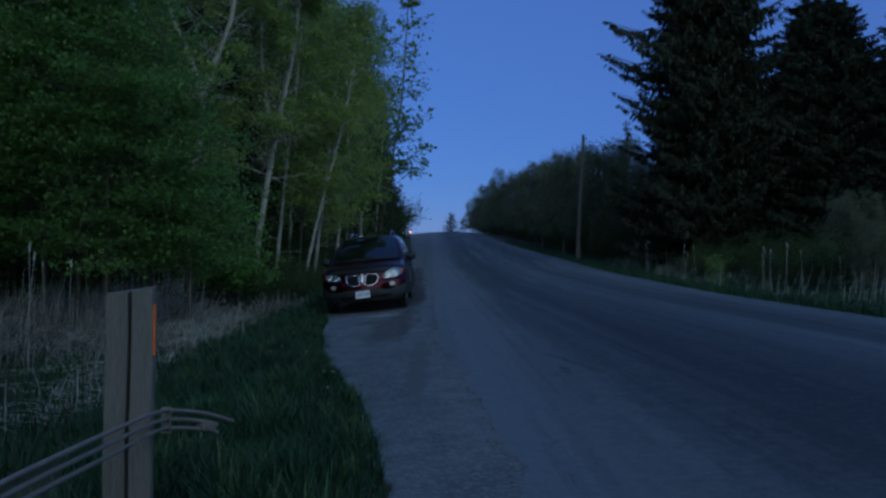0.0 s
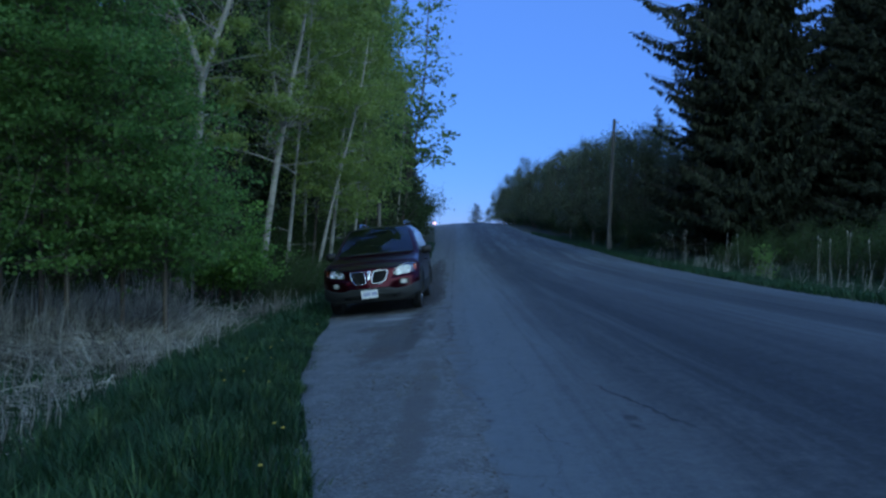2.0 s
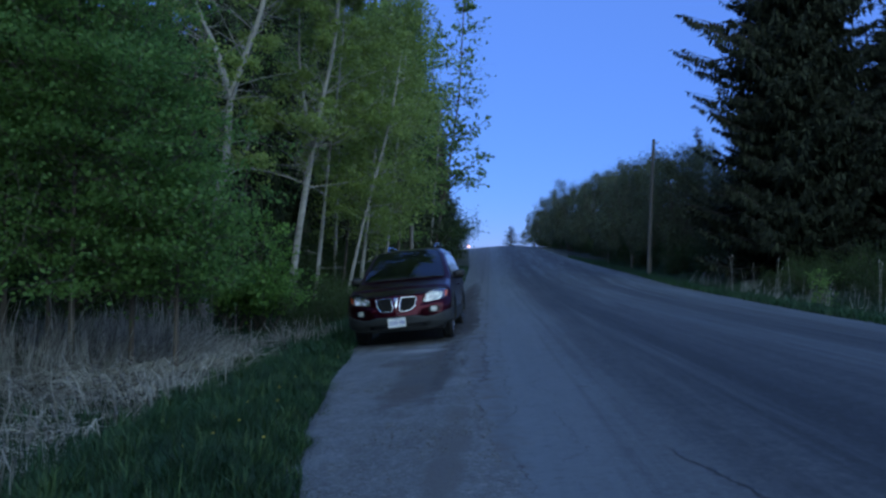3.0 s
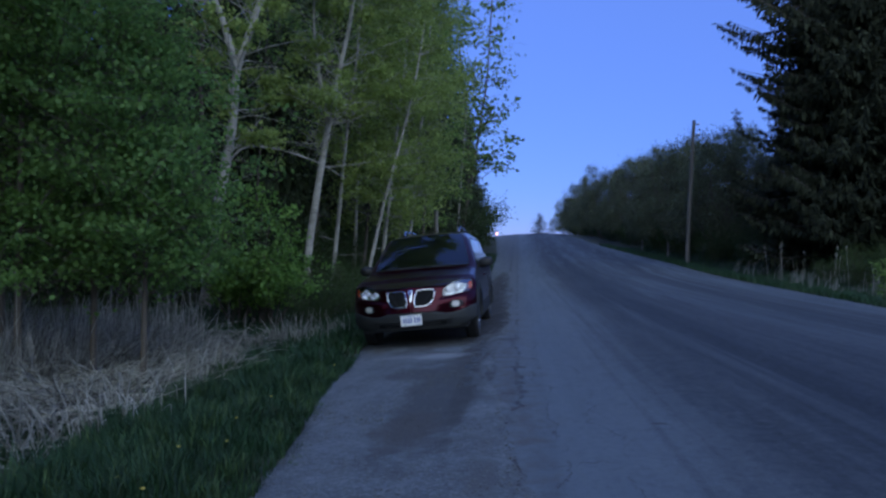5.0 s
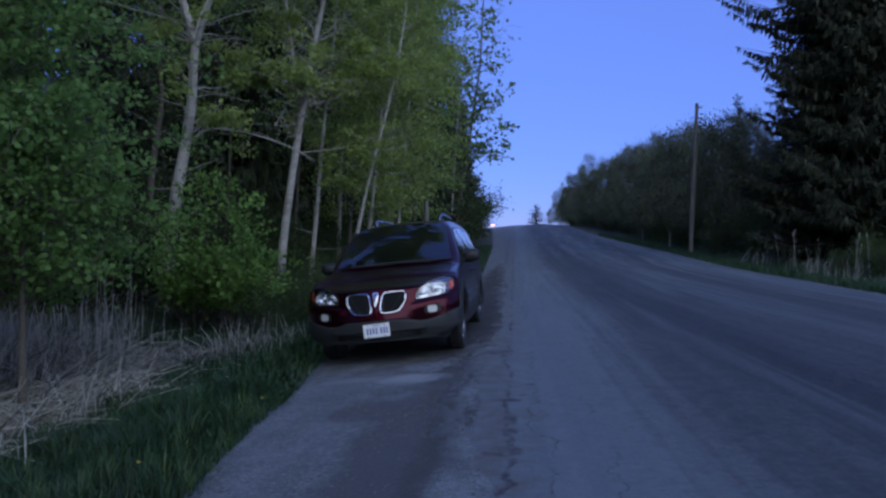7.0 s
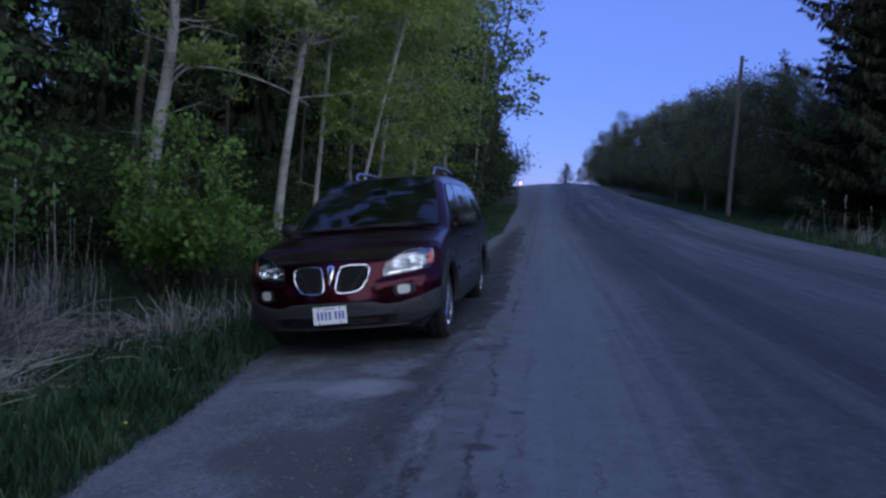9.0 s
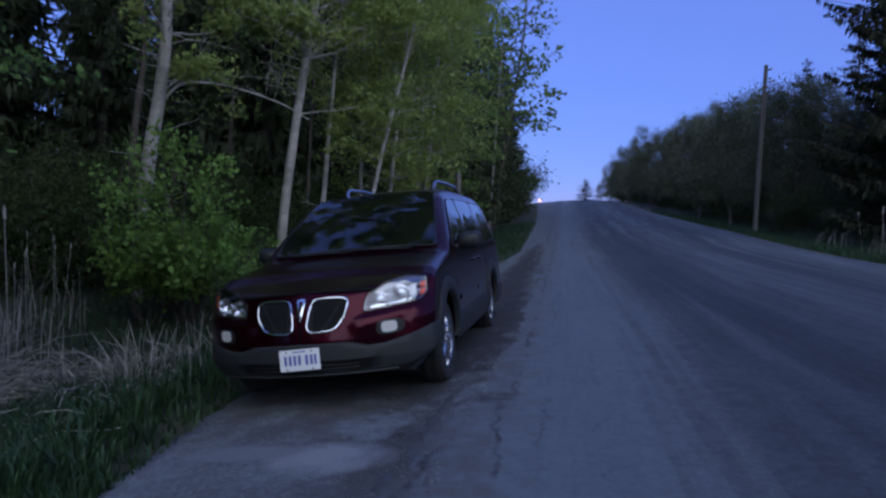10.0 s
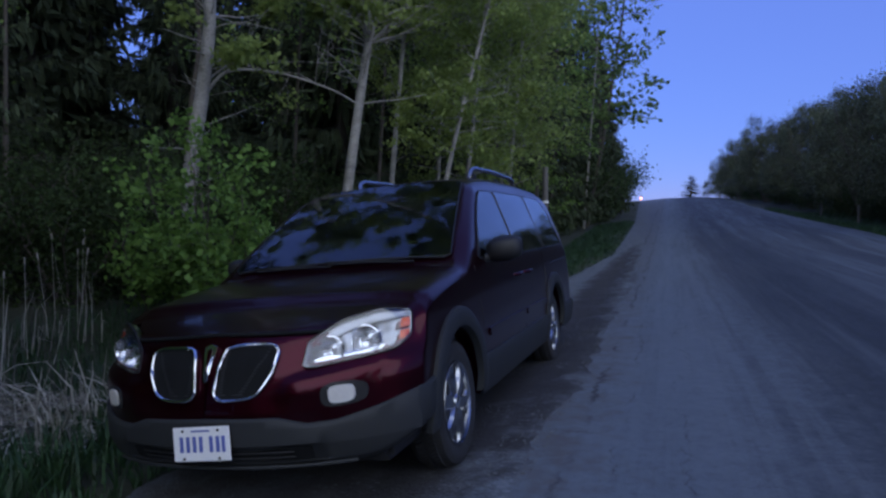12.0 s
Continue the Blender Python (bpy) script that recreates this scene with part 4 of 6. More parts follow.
    part("windscreen_backing", panel(outline, lambda u, v, o: screen(u, v, o + 0.012), 0.004), CABIN_LIT, van)
    ws = smooth(part("windscreen", panel(outline, lambda u, v, o: screen(u, v, o + 0.02), 0.006), WINDOW, van, "raked windscreen mirroring the trees"), 60)
    part("windscreen_seal", pipe([screen(u, v, 0.02) for u, v in outline], 0.007, True, 6), BLACK, ws)
    for x0, x1 in ((0.55, -0.05), (-0.02, -0.58)):
        w = part("wiper", pipe([screen(x0, 0.375, 0.02), screen((x0 + x1) / 2, 0.385, 0.022), screen(x1, 0.395, 0.02)], 0.007, sides=6), BLACK, van)
        part("blade", pipe([screen(x0 - 0.1, 0.385, 0.03), screen(x1 - 0.02, 0.405, 0.03)], 0.005, sides=5), BLACK, w)
    part("cowl", pipe([(x, 0.36 - 0.03 * abs(x), top_z(0.36) - 0.022 - 0.03 * abs(x)) for x in np.linspace(-0.74, 0.74, 17)], 0.022, sides=6), BLACK, van)
    # tail lamps on the rear corners
    for s in (1, -1):
        bm = panel(rounded([(3.98, 0.95), (4.12, 0.95), (4.1, 1.45), (4.0, 1.5)], 0.15), flank, 0.012)
        bm.transform(Matrix.Diagonal((s * 0.96, 1, 1, 1)))
        part("tail_lamp", bm, AMBER, van, "red-orange tail lamp")
    van.matrix_basis = Matrix.Translation((-2.10, 15.66, -0.08)) @ pose(0, 0, 0, 0, -5.5, 0) @ pose(0, 0, 0, 0, 0, -0.9)
    return van


build_van()


# ---- trees, shrubs, reeds and grass ----
rng = np.random.default_rng(7)


def smooth_path(pts, k=5):
    pts = np.asarray(pts, float)
    t = np.arange(len(pts))
    tt = np.linspace(0, len(pts) - 1, (len(pts) - 1) * k + 1)
    return np.stack([curve(tt, t, pts[:, i]) for i in range(3)], 1)


def limb(pile, start, way, length, r, sag=0.0, bend=0.25, steps=6, sides=5):
    """A bent tapering branch; returns its points."""
    way = np.asarray(way, float) / np.linalg.norm(way)
    pts = [np.asarray(start, float)]
    d = way.copy()
    for i in range(steps):
        d = d + rng.normal(0, bend, 3) * 0.35 + np.array([0, 0, sag])
        d /= np.linalg.norm(d)
        pts.append(pts[-1] + d * length / steps)
    pts = np.array(pts)
    pile.tube(pts, np.linspace(r, r * 0.25, len(pts)), sides)
    return pts


def leaves(pile, centres, size, level=0.5):
    """Leaves of uneven size and turn round the given points; level: how far they turn their faces to the sky."""
    n = len(centres)
    face = unit(rng.normal(0, 1, (n, 3)) + np.array([0, 0, level]))
    a = unit(np.cross(face, rng.normal(0, 1, (n, 3))))
    b = np.cross(face, a)
    s = size * rng.uniform(0.6, 1.3, (n, 1))
    cards(pile, centres, a * s * 0.55, b * s * 0.42)


def leafy_tree(name, label, stems, radius, leaf_mat, bark, leaf_size, count, low, clumps=60, limb_len=1.8, spread=0.32, dead=0, category="tree", narrow=0.8, twigs=3, side_bias=(0, 0), bare=0.0, flat=0.5, crest=1.0, uneven=0.8, clear=0.0):
    """A tree with given stems (lists of points), limbs, twigs, and leaves in clumps round the twigs."""
    thing = new(name)
    base = np.array(stems[0][0], float)
    wood, crown = Pile(), Pile()
    spots, weights = [], []
    for k, stem in enumerate(stems):
        p = smooth_path(np.array(stem, float) - base)
        r0 = radius * (1.0, 0.62, 0.2)[min(k, 2)]
        rr = np.linspace(r0, r0 * 0.25, len(p))
        if k == 0:
            rr[:3] *= np.array([1.2, 1.08, 1.02])
        wood.tube(p, rr, 9)
        top = p[:, 2].max()
        share = clumps if k == 0 else (clumps // 2 if k == 1 else clumps // 7)
        for c in range(share):
            f = rng.uniform(0, 1) ** 0.8
            zz = low + (top - low) * f
            i = int(np.argmin(abs(p[:, 2] - zz)))
            if p[i, 2] < low * 0.8:
                continue
            a = rng.uniform(0, 2 * np.pi)
            L = limb_len * (0.45 + narrow * math.sin(math.pi * min(1, 0.12 + f * 0.88)) ** 0.8) * rng.uniform(0.5, 1.15)
            way = np.array([math.cos(a) + side_bias[0], math.sin(a) + side_bias[1], rng.uniform(0.1, 0.9)])
            q = limb(wood, p[i], way, L, max(0.007, min(0.022, rr[i] * 0.22)), sag=-0.02, sides=4)
            for j in range(twigs):
                m = int(rng.integers(2, len(q)))
                w2 = way + rng.normal(0, 0.9, 3)
                t = limb(wood, q[m], w2, L * rng.uniform(0.25, 0.5), 0.007, steps=3, sides=3)
                spots.append(t[-1])
                spots.append(t[1])
            spots.append(q[-1])
        spots.append(p[-1])
    for c in range(dead):
        p = smooth_path(np.array(stems[0], float) - base)
        i = int(rng.integers(len(p) // 6, len(p) // 2))
        a = rng.uniform(0, 2 * np.pi)
        q = limb(wood, p[i], (math.cos(a), math.sin(a), rng.uniform(-0.1, 0.5)), rng.uniform(0.6, 1.5), 0.014, sides=4)
        limb(wood, q[3], (math.cos(a + 0.7), math.sin(a + 0.7), 0.3), 0.5, 0.007, steps=3, sides=3)
    spots = np.array(spots)
    spots = spots[(rng.uniform(0, 1, len(spots)) >= bare) | (spots[:, 2] > 11.5)]
    if clear:
        axis = smooth_path(np.array(stems[0], float) - base)
        side = np.array([np.interp(spots[:, 2], axis[:, 2], axis[:, i]) for i in (0, 1)]).T
        spots = spots[np.linalg.norm(spots[:, :2] - side, axis=1) > clear]
    # some sprays are full, others thin; high in the crown they are fuller
    share = rng.exponential(1.0, len(spots)) ** uneven * np.where(spots[:, 2] > 10.5, crest, 1.0)
    pick = rng.choice(len(spots), int(count * share.sum() / share[spots[:, 2] <= 10.5].sum()) if crest > 1 else count, p=share / share.sum())
    off = rng.normal(0, spread, (len(pick), 3)) * np.array([1, 1, flat])
    leaves(crown, spots[pick] + off, leaf_size)
    smooth(part("trunk", wood.mesh("trunk"), bark, thing), 60)
    part("crown", crown.mesh("crown"), leaf_mat, thing)
    thing.matrix_basis = Matrix.Translation(base)
    return tagged(thing, label, category, "poplars of the wood edge")


def gz(x, y):
    return float(land(x, y))


def straight(x, y, h, lx=0.0, ly=0.0):
    z = gz(x, y) - 0.1
    return [(x + lx * f, y + ly * f, z + h * f) for f in (0, 0.3, 0.65, 1.0)]


# pale poplars by the van
leafy_tree("poplar_tree", "tall forked poplar with pale bark and an arching limb", [
    [(-9.25, 23.5, gz(-9.25, 23.5) - 0.1), (-9.13, 23.5, 1.34), (-8.95, 23.5, 2.72), (-8.74, 23.5, 3.79), (-8.56, 23.5, 5.02), (-8.46, 23.5, 6.4), (-8.0, 23.6, 7.95), (-7.5, 23.6, 9.6), (-7.1, 23.6, 13.5), (-7.0, 23.3, 18.5)],
    [(-8.46, 23.5, 6.35), (-8.93, 23.4, 7.95), (-9.6, 23.3, 9.63), (-10.0, 23.2, 13.0)],
    [(-8.72, 23.55, 3.82), (-8.35, 23.7, 4.25), (-7.92, 24.0, 4.33), (-7.14, 24.0, 4.18), (-6.22, 24.0, 3.85), (-5.6, 24.0, 3.5)]],
    0.178, LEAF_YELLOW, BARK, 0.12, 6200, 4.2, clumps=85, limb_len=2.1, spread=0.16, dead=18, bare=0.8, crest=1.35, uneven=1.1, flat=0.7, clear=0.65)
leafy_tree("poplar_tree", "slim pale poplar with bent dead twigs", [
    [(-7.55, 27, gz(-7.5, 27) - 0.1), (-7.38, 27, 1.75), (-6.96, 27, 4.6), (-6.74, 27, 5.85), (-6.45, 27, 7.4), (-6.07, 27, 9.4), (-5.8, 27, 13.5), (-5.6, 26.8, 18.5)],
    [(-6.8, 27, 5.5), (-7.1, 27.1, 6.8), (-7.35, 27.1, 8.6), (-7.4, 27.2, 11)],
    [(-6.72, 27, 5.9), (-6.2, 27.1, 6.2), (-5.6, 27.2, 6.3), (-5.1, 27.3, 6.2)]],
    0.135, LEAF_YELLOW, BARK, 0.12, 8200, 3.2, clumps=95, limb_len=2.0, spread=0.16, dead=14, bare=0.74, crest=1.35, uneven=1.1, flat=0.7, clear=0.65)
leafy_tree("poplar_tree", "thin grey poplar behind the pale one", [
    [(-7.12, 28.6, gz(-7.1, 28.6) - 0.1), (-7.0, 28.6, 0.9), (-6.78, 28.6, 3.36), (-6.58, 28.6, 5.66), (-6.42, 28.6, 6.9), (-6.24, 28.6, 8.54), (-6.0, 28.8, 12.5)]],
    0.085, LEAF_YELLOW, BARK, 0.095, 6500, 3.6, clumps=44, limb_len=1.5, spread=0.14, dead=5, bare=0.5)
leafy_tree("poplar_tree", "thin leaning white-barked poplar", [
    [(-5.95, 28.5, gz(-5.9, 28.5) - 0.1), (-5.67, 28.5, 1.08), (-5.13, 28.5, 3.56), (-4.66, 28.5, 5.3), (-4.2, 28.6, 7.4), (-3.9, 28.7, 9.5)]],
    0.075, LEAF_YELLOW, BARK, 0.095, 8000, 3.3, clumps=44, limb_len=1.5, spread=0.14, dead=3, bare=0.4)
leafy_tree("poplar_tree", "grey slender trunk standing deeper in the wood", [
    [(-11.2, 26, gz(-11.2, 26) - 0.1), (-11.1, 26, 1.5), (-10.9, 26, 3.9), (-10.65, 26, 5.5), (-10.7, 26, 7.0), (-10.5, 26, 11)]],
    0.12, LEAF, BARK_DARK, 0.11, 1500, 5.0, clumps=34, limb_len=1.6, dead=8)
for x, y, h, lx in ((-10.3, 29.5, 10, 0.5), (-8.6, 31.5, 12, 0.7), (-7.0, 33.0, 11, 0.9), (-12.6, 22.5, 9, 0.2)):
    leafy_tree("poplar_tree", "slender grey tree trunk among the undergrowth", [straight(x, y, h, lx)], 0.07, LEAF, BARK_DARK, 0.11, 1500, 4.0, clumps=30, limb_len=1.5, dead=6)

# roadside poplars up the hill
for x, y, h, lx, n in ((-6.0, 31.5, 12.5, 1.3, 7500), (-5.6, 35.5, 13.5, 1.2, 8000), (-6.6, 39.0, 14.5, 0.9, 8000), (-7.8, 35.0, 15.0, 0.4, 7000)):
    leafy_tree("poplar_tree", "leafy yellow-green young poplar at the wood edge", [straight(x, y, h, lx)], 0.09, LEAF_YELLOW, BARK, 0.13, int(n * 1.5), 2.2, clumps=95, limb_len=1.9, spread=0.24, flat=0.7)
for x, y, h, lx in ((-6.2, 45.0, 15.0, 0.7), (-6.6, 52.0, 15.5, 0.6), (-8.5, 47, 17, 0)):
    leafy_tree("poplar_tree", "green poplar at the wood edge uphill", [straight(x, y, h, lx)], 0.1, LEAF, BARK_DARK, 0.15, 6500, 1.8, clumps=90, limb_len=2.1, spread=0.24)
leafy_tree("poplar_tree", "tall airy poplar leaning over the road edge", [
    [(-5.4, 60, gz(-5.4, 60) - 0.1), (-4.9, 60, 4.0), (-4.1, 60, 8.84), (-3.45, 60, 13.3), (-3.1, 60, 16.2), (-2.7, 60, 24.5)],
    [(-4.6, 60, 5.5), (-4.6, 60.3, 10), (-5.2, 60.3, 16), (-5.6, 60.3, 22)],
    [(-4.3, 60, 7.8), (-3.2, 59, 9.0), (-1.8, 58, 9.9), (-0.7, 57, 10.2)],
    [(-4.4, 60, 7.0), (-3.4, 59.5, 7.6), (-2.4, 59, 8.3), (-1.7, 58.6, 8.3)],
    [(-3.8, 60, 11.0), (-2.7, 59.4, 12.2), (-1.7, 59, 12.9), (-0.9, 58.6, 13.1)]],
    0.15, LEAF_AIRY, BARK_DARK, 0.305, 2100, 6.6, clumps=105, limb_len=2.3, spread=0.2, narrow=0.55, twigs=3, side_bias=(0.35, 0), uneven=1.1)
leafy_tree("poplar_tree", "second thin stem beside the airy poplar", [straight(-5.3, 57.5, 14, 0.9)], 0.08, LEAF_AIRY, BARK, 0.2, 1100, 5.0, clumps=40, limb_len=1.3, spread=0.25)

# thicket of young poplars above the reeds
for x, y, h, lx in ((-5.3, 13.1, 3.0, 0.0), (-6.1, 13.3, 4.8, 0.0), (-7.7, 13.7, 7.5, 0.0), (-6.7, 12.7, 7.0, 0.0), (-8.1, 13.2, 8.0, 0.0), (-9.5, 14.6, 9.0, 0.0), (-9.6, 12.0, 8.5, 0.0), (-11.2, 13.5, 10, 0.0)):
    leafy_tree("young_poplar", "bushy young poplar with fresh green leaves above dead reeds", [straight(x, y, h, lx)], 0.05, LEAF_YOUNG, BARK_DARK, 0.066, int(26000 * min(1, h / 7)), 1.25, clumps=120, limb_len=min(1.6, 0.32 * h), spread=0.17, category="tree", flat=0.35, uneven=1.2)


def shrub(name, label, x, y, h, w, leaf_mat, size, count, stems=9, spread=0.16, bark=None, twigs=2, feet=0.0):
    """A many-stemmed shrub."""
    thing = new(name)
    wood, crown = Pile(), Pile()
    spots = []
    for k in range(stems):
        a = 2 * np.pi * (k + rng.uniform(0, 0.8)) / stems
        q = limb(wood, (0.1 * math.cos(a), 0.1 * math.sin(a), -0.1), (math.cos(a) * w / h, math.sin(a) * w / h, 1.0), h * rng.uniform(0.75, 1.15), 0.018 * max(1, h / 2), bend=0.22, steps=8)
        for m in range(2, len(q)):
            for j in range(twigs):
                t = limb(wood, q[m], rng.normal(0, 1, 3) + np.array([math.cos(a) * 0.6, math.sin(a) * 0.6, 0.5]), h * rng.uniform(0.15, 0.32), 0.006 * max(1, h / 3), steps=3, sides=3)
                spots += [t[-1], t[2]]
    spots = np.array(spots)
    spots = spots[spots[:, 2] > feet]
    pts = spots[rng.integers(0, len(spots), count)] + rng.normal(0, spread, (count, 3))
    pts[:, 2] = np.maximum(pts[:, 2], 0.05)
    leaves(crown, pts, size)
    part("wood", wood.mesh("wood"), bark or BARK_DARK, thing)
    part("foliage", crown.mesh("foliage"), leaf_mat, thing)
    thing.matrix_basis = Matrix.Translation((x, y, gz(x, y)))
    return tagged(thing, label, "shrub", "undergrowth" if name == "undergrowth_shrub" else "green shrubs")


for x, y, h, w in ((-6.9, 21.3, 2.6, 0.8), (-7.3, 20.9, 1.6, 0.5), (-6.5, 21.0, 1.7, 0.6)):
    shrub("leafy_shrub", "bright green leafy shrub beside the reeds", x, y, h, w, LEAF_BUSH, 0.1, int(1150 * h), spread=0.1, feet=0.36 * h)

shrub("sapling", "slim green sapling standing among reeds on the far verge", 11.6, 29.3, 1.7, 0.12, LEAF, 0.075, 700, stems=3, spread=0.08)

# undergrowth along the dark wood, its leaf colour darkened for the shade there
under = shrub("undergrowth_shrub", "tangled undergrowth shrub of the wood, shade in its dark leaf colour", -10.5, 22.0, 2.6, 1.6, LEAF_SHADED, 0.08, 6000, spread=0.25, stems=9, twigs=2)
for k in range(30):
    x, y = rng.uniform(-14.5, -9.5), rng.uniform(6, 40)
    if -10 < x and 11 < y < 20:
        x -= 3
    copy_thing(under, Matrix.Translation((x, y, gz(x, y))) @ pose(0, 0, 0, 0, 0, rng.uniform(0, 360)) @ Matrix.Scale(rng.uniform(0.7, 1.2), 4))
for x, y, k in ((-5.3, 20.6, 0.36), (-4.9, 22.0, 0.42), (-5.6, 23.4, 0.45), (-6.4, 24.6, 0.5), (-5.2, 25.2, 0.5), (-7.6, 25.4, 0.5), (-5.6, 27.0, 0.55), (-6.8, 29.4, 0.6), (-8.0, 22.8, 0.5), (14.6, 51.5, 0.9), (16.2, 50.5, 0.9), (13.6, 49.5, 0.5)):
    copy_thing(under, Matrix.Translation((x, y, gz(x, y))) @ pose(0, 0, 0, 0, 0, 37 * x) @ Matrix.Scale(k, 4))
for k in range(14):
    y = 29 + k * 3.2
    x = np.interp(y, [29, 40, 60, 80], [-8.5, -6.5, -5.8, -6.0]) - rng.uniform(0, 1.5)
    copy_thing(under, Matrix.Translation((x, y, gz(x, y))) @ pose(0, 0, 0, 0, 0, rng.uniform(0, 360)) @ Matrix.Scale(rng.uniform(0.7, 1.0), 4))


def spruce(name, label, x, y, h, r, whorls, sprays=34, low=0.06, boughs=9, hang=0.5, thin=0.2, taper=0.75, extra=(), mat=None):
    """A spruce: boughs that droop and lift at the tip, hung with narrow needle sprays."""
    thing = new(name)
    wood, crown = Pile(), Pile()
    wood.tube([(0, 0, -0.2), (0.02, 0, h * 0.5), (0, 0.03, h)], [h * 0.013, h * 0.008, 0.02], 8)
    cs, al, ac = [], [], []
    plan = []
    for k in range(whorls):
        f = low + (1 - low) * (k + rng.uniform(-0.3, 0.3)) / whorls
        L0 = r * (1 - f) ** taper * (0.75 + 0.25 * min(1, f / 0.15)) + 0.15
        for j in range(boughs):
            plan.append((h * f + rng.normal(0, 0.022 * h), rng.uniform(0, 2 * np.pi), L0 * rng.uniform(0.6, 1.15)))
    for z, a, L in plan + list(extra):
        d = np.array([math.cos(a), math.sin(a), 0.0])
        side = np.array([-d[1], d[0], 0])
        t = np.linspace(0, 1, 4)
        q = d[None] * (t * L)[:, None]
        q[:, 2] = z - L * 0.4 * t + L * 0.36 * t**3
        wood.tube(q, np.linspace(0.022, 0.004, 4) * L / 2.5, 3)
        n = max(8, int(sprays * L / r))
        u = rng.uniform(0.1, 1.02, n) ** 0.8
        sw = rng.uniform(-1, 1, n) * 0.22 * L * (1.08 - u)
        c = d[None] * (u * L)[:, None] + side[None] * sw[:, None]
        c[:, 2] = z - L * 0.4 * u + L * 0.36 * u**3 - abs(sw) * 0.3
        size = hang * rng.uniform(0.35, 1.0, n) * (1.15 - 0.7 * u)
        level = rng.uniform(0, 1, n) < 0.4
        fall = np.where(level, rng.uniform(0.0, 0.5, n), rng.uniform(1.5, 4.0, n))
        way = unit(d[None] * rng.uniform(0.3, 1.0, (n, 1)) + side[None] * (np.sign(sw) * rng.uniform(0.1, 0.9, n))[:, None] - np.array([0, 0, 1.0]) * fall[:, None])
        cs.append(c + way * (size * 0.5)[:, None])
        al.append(way * (size * 0.62)[:, None])
        ac.append(unit(np.cross(way, rng.normal(0, 1, (n, 3)))) * (size * thin)[:, None])
    cards(crown, np.concatenate(cs), np.concatenate(al), np.concatenate(ac))
    part("trunk", wood.mesh("trunk"), BARK_SPRUCE, thing)
    part("needles", crown.mesh("needles"), mat or NEEDLE, thing)
    thing.matrix_basis = Matrix.Translation((x, y, gz(x, y)))
    return tagged(thing, label, "tree", "spruces of the wood")


long_boughs = [(z, math.pi + a, L) for z, a, L in ((13.0, -0.15, 6.4), (13.2, 0.1, 6.5), (14.0, -0.3, 6.7), (14.6, 0.2, 6.5), (15.4, 0.0, 6.3), (16.0, -0.25, 6.4), (10.2, 0.0, 5.8), (11.5, -0.4, 5.9), (13.6, 0.45, 6.4))]
big = spruce("spruce_tree", "tall dark spruce with drooping boughs across the road", 16.9, 43.5, 25, 6.0, 56, 190, boughs=16, hang=0.8, thin=0.19, taper=0.5, extra=long_boughs)
mid = spruce("spruce_tree", "dark dense spruce standing in the wood", -19.5, 20.0, 17, 3.4, 28, 40, boughs=7, hang=1.05, thin=0.2, mat=NEEDLE_GREEN_LIT)
# unseen spruces added behind the walker; they darken what the van mirrors
rear = spruce("spruce_tree", "unseen dark spruce added behind the walker for the van's reflections", 16.0, -8.0, 17, 3.4, 18, 16, boughs=6, hang=1.7, thin=0.22)
fine = spruce("spruce_tree", "dark dense spruce with fine hanging sprays in the wood", -14.6, 21.5, 18, 3.4, 38, 105, boughs=9, hang=0.6, thin=0.13, mat=NEEDLE_GREEN_LIT)
small = spruce("spruce_tree", "small dark pointed spruce above the thicket", 23.0, 84.0, 14.5, 3.0, 28, 60, boughs=9, hang=0.5, thin=0.15)


def plant(ob, x, y, s, label=""):
    c = copy_thing(ob, Matrix.Translation((x, y, gz(x, y))) @ pose(0, 0, 0, 0, 0, rng.uniform(0, 360)) @ Matrix.Scale(s, 4))
    return tagged(c, label)


for x, y, wide, tall in ((22.8, 40.0, 0.85, 0.63), (26.5, 36.5, 0.8, 0.58), (25.0, 46.5, 0.95, 0.72), (29.0, 42.0, 0.95, 0.66), (31.5, 36.0, 0.9, 0.6), (19.3, 50.5, 0.8, 0.74), (21.0, 54.5, 0.68, 0.68)):
    copy_thing(big, Matrix.Translation((x, y, gz(x, y))) @ pose(0, 0, 0, 0, 0, rng.uniform(0, 360)) @ Matrix.Diagonal((wide, wide, tall, 1)))
plant(small, 28.0, 85.0, 1.3)
copy_thing(fine, Matrix.Translation((-8.0, 57.0, gz(-8.0, 57.0))) @ pose(0, 0, 0, 0, 0, 40) @ Matrix.Scale(1.1, 4))
GAP = -1.13  # a lane through the wood where the sky shows
for k in range(46):
    row = k % 3
    y = 4 + (k // 3) * 4.6 + rng.uniform(-1.5, 1.5)
    x = -14.5 - row * 4.5 + rng.uniform(-1.6, 1.6)
    size = rng.uniform(0.75, 1.25)
    if abs(y - 10.9 - (x + 0.2) * GAP) < 1.7 and x < -10:
        continue
    plant(fine if row == 0 and 8 < y < 40 else mid, x, y, size)
for x, y, s in ((-21.5, 29.0, 1.1), (-25.5, 35.5, 1.1), (-17.0, 25.0, 0.75), (-18.3, 30.6, 0.55)):
    plant(mid, x, y, s)
# unseen rows on both sides of the road behind the camera
for k in range(11):
    y = -2 - k * 5.5
    plant(rear, -12.5 + rng.uniform(-1.5, 1.5), y, rng.uniform(0.9, 1.3), "unseen dark spruce added behind the walker for the van's reflections")
    plant(rear, 16.5 + rng.uniform(-1.5, 1.5), y + 2, rng.uniform(0.9, 1.3), "unseen dark spruce added behind the walker for the van's reflections")
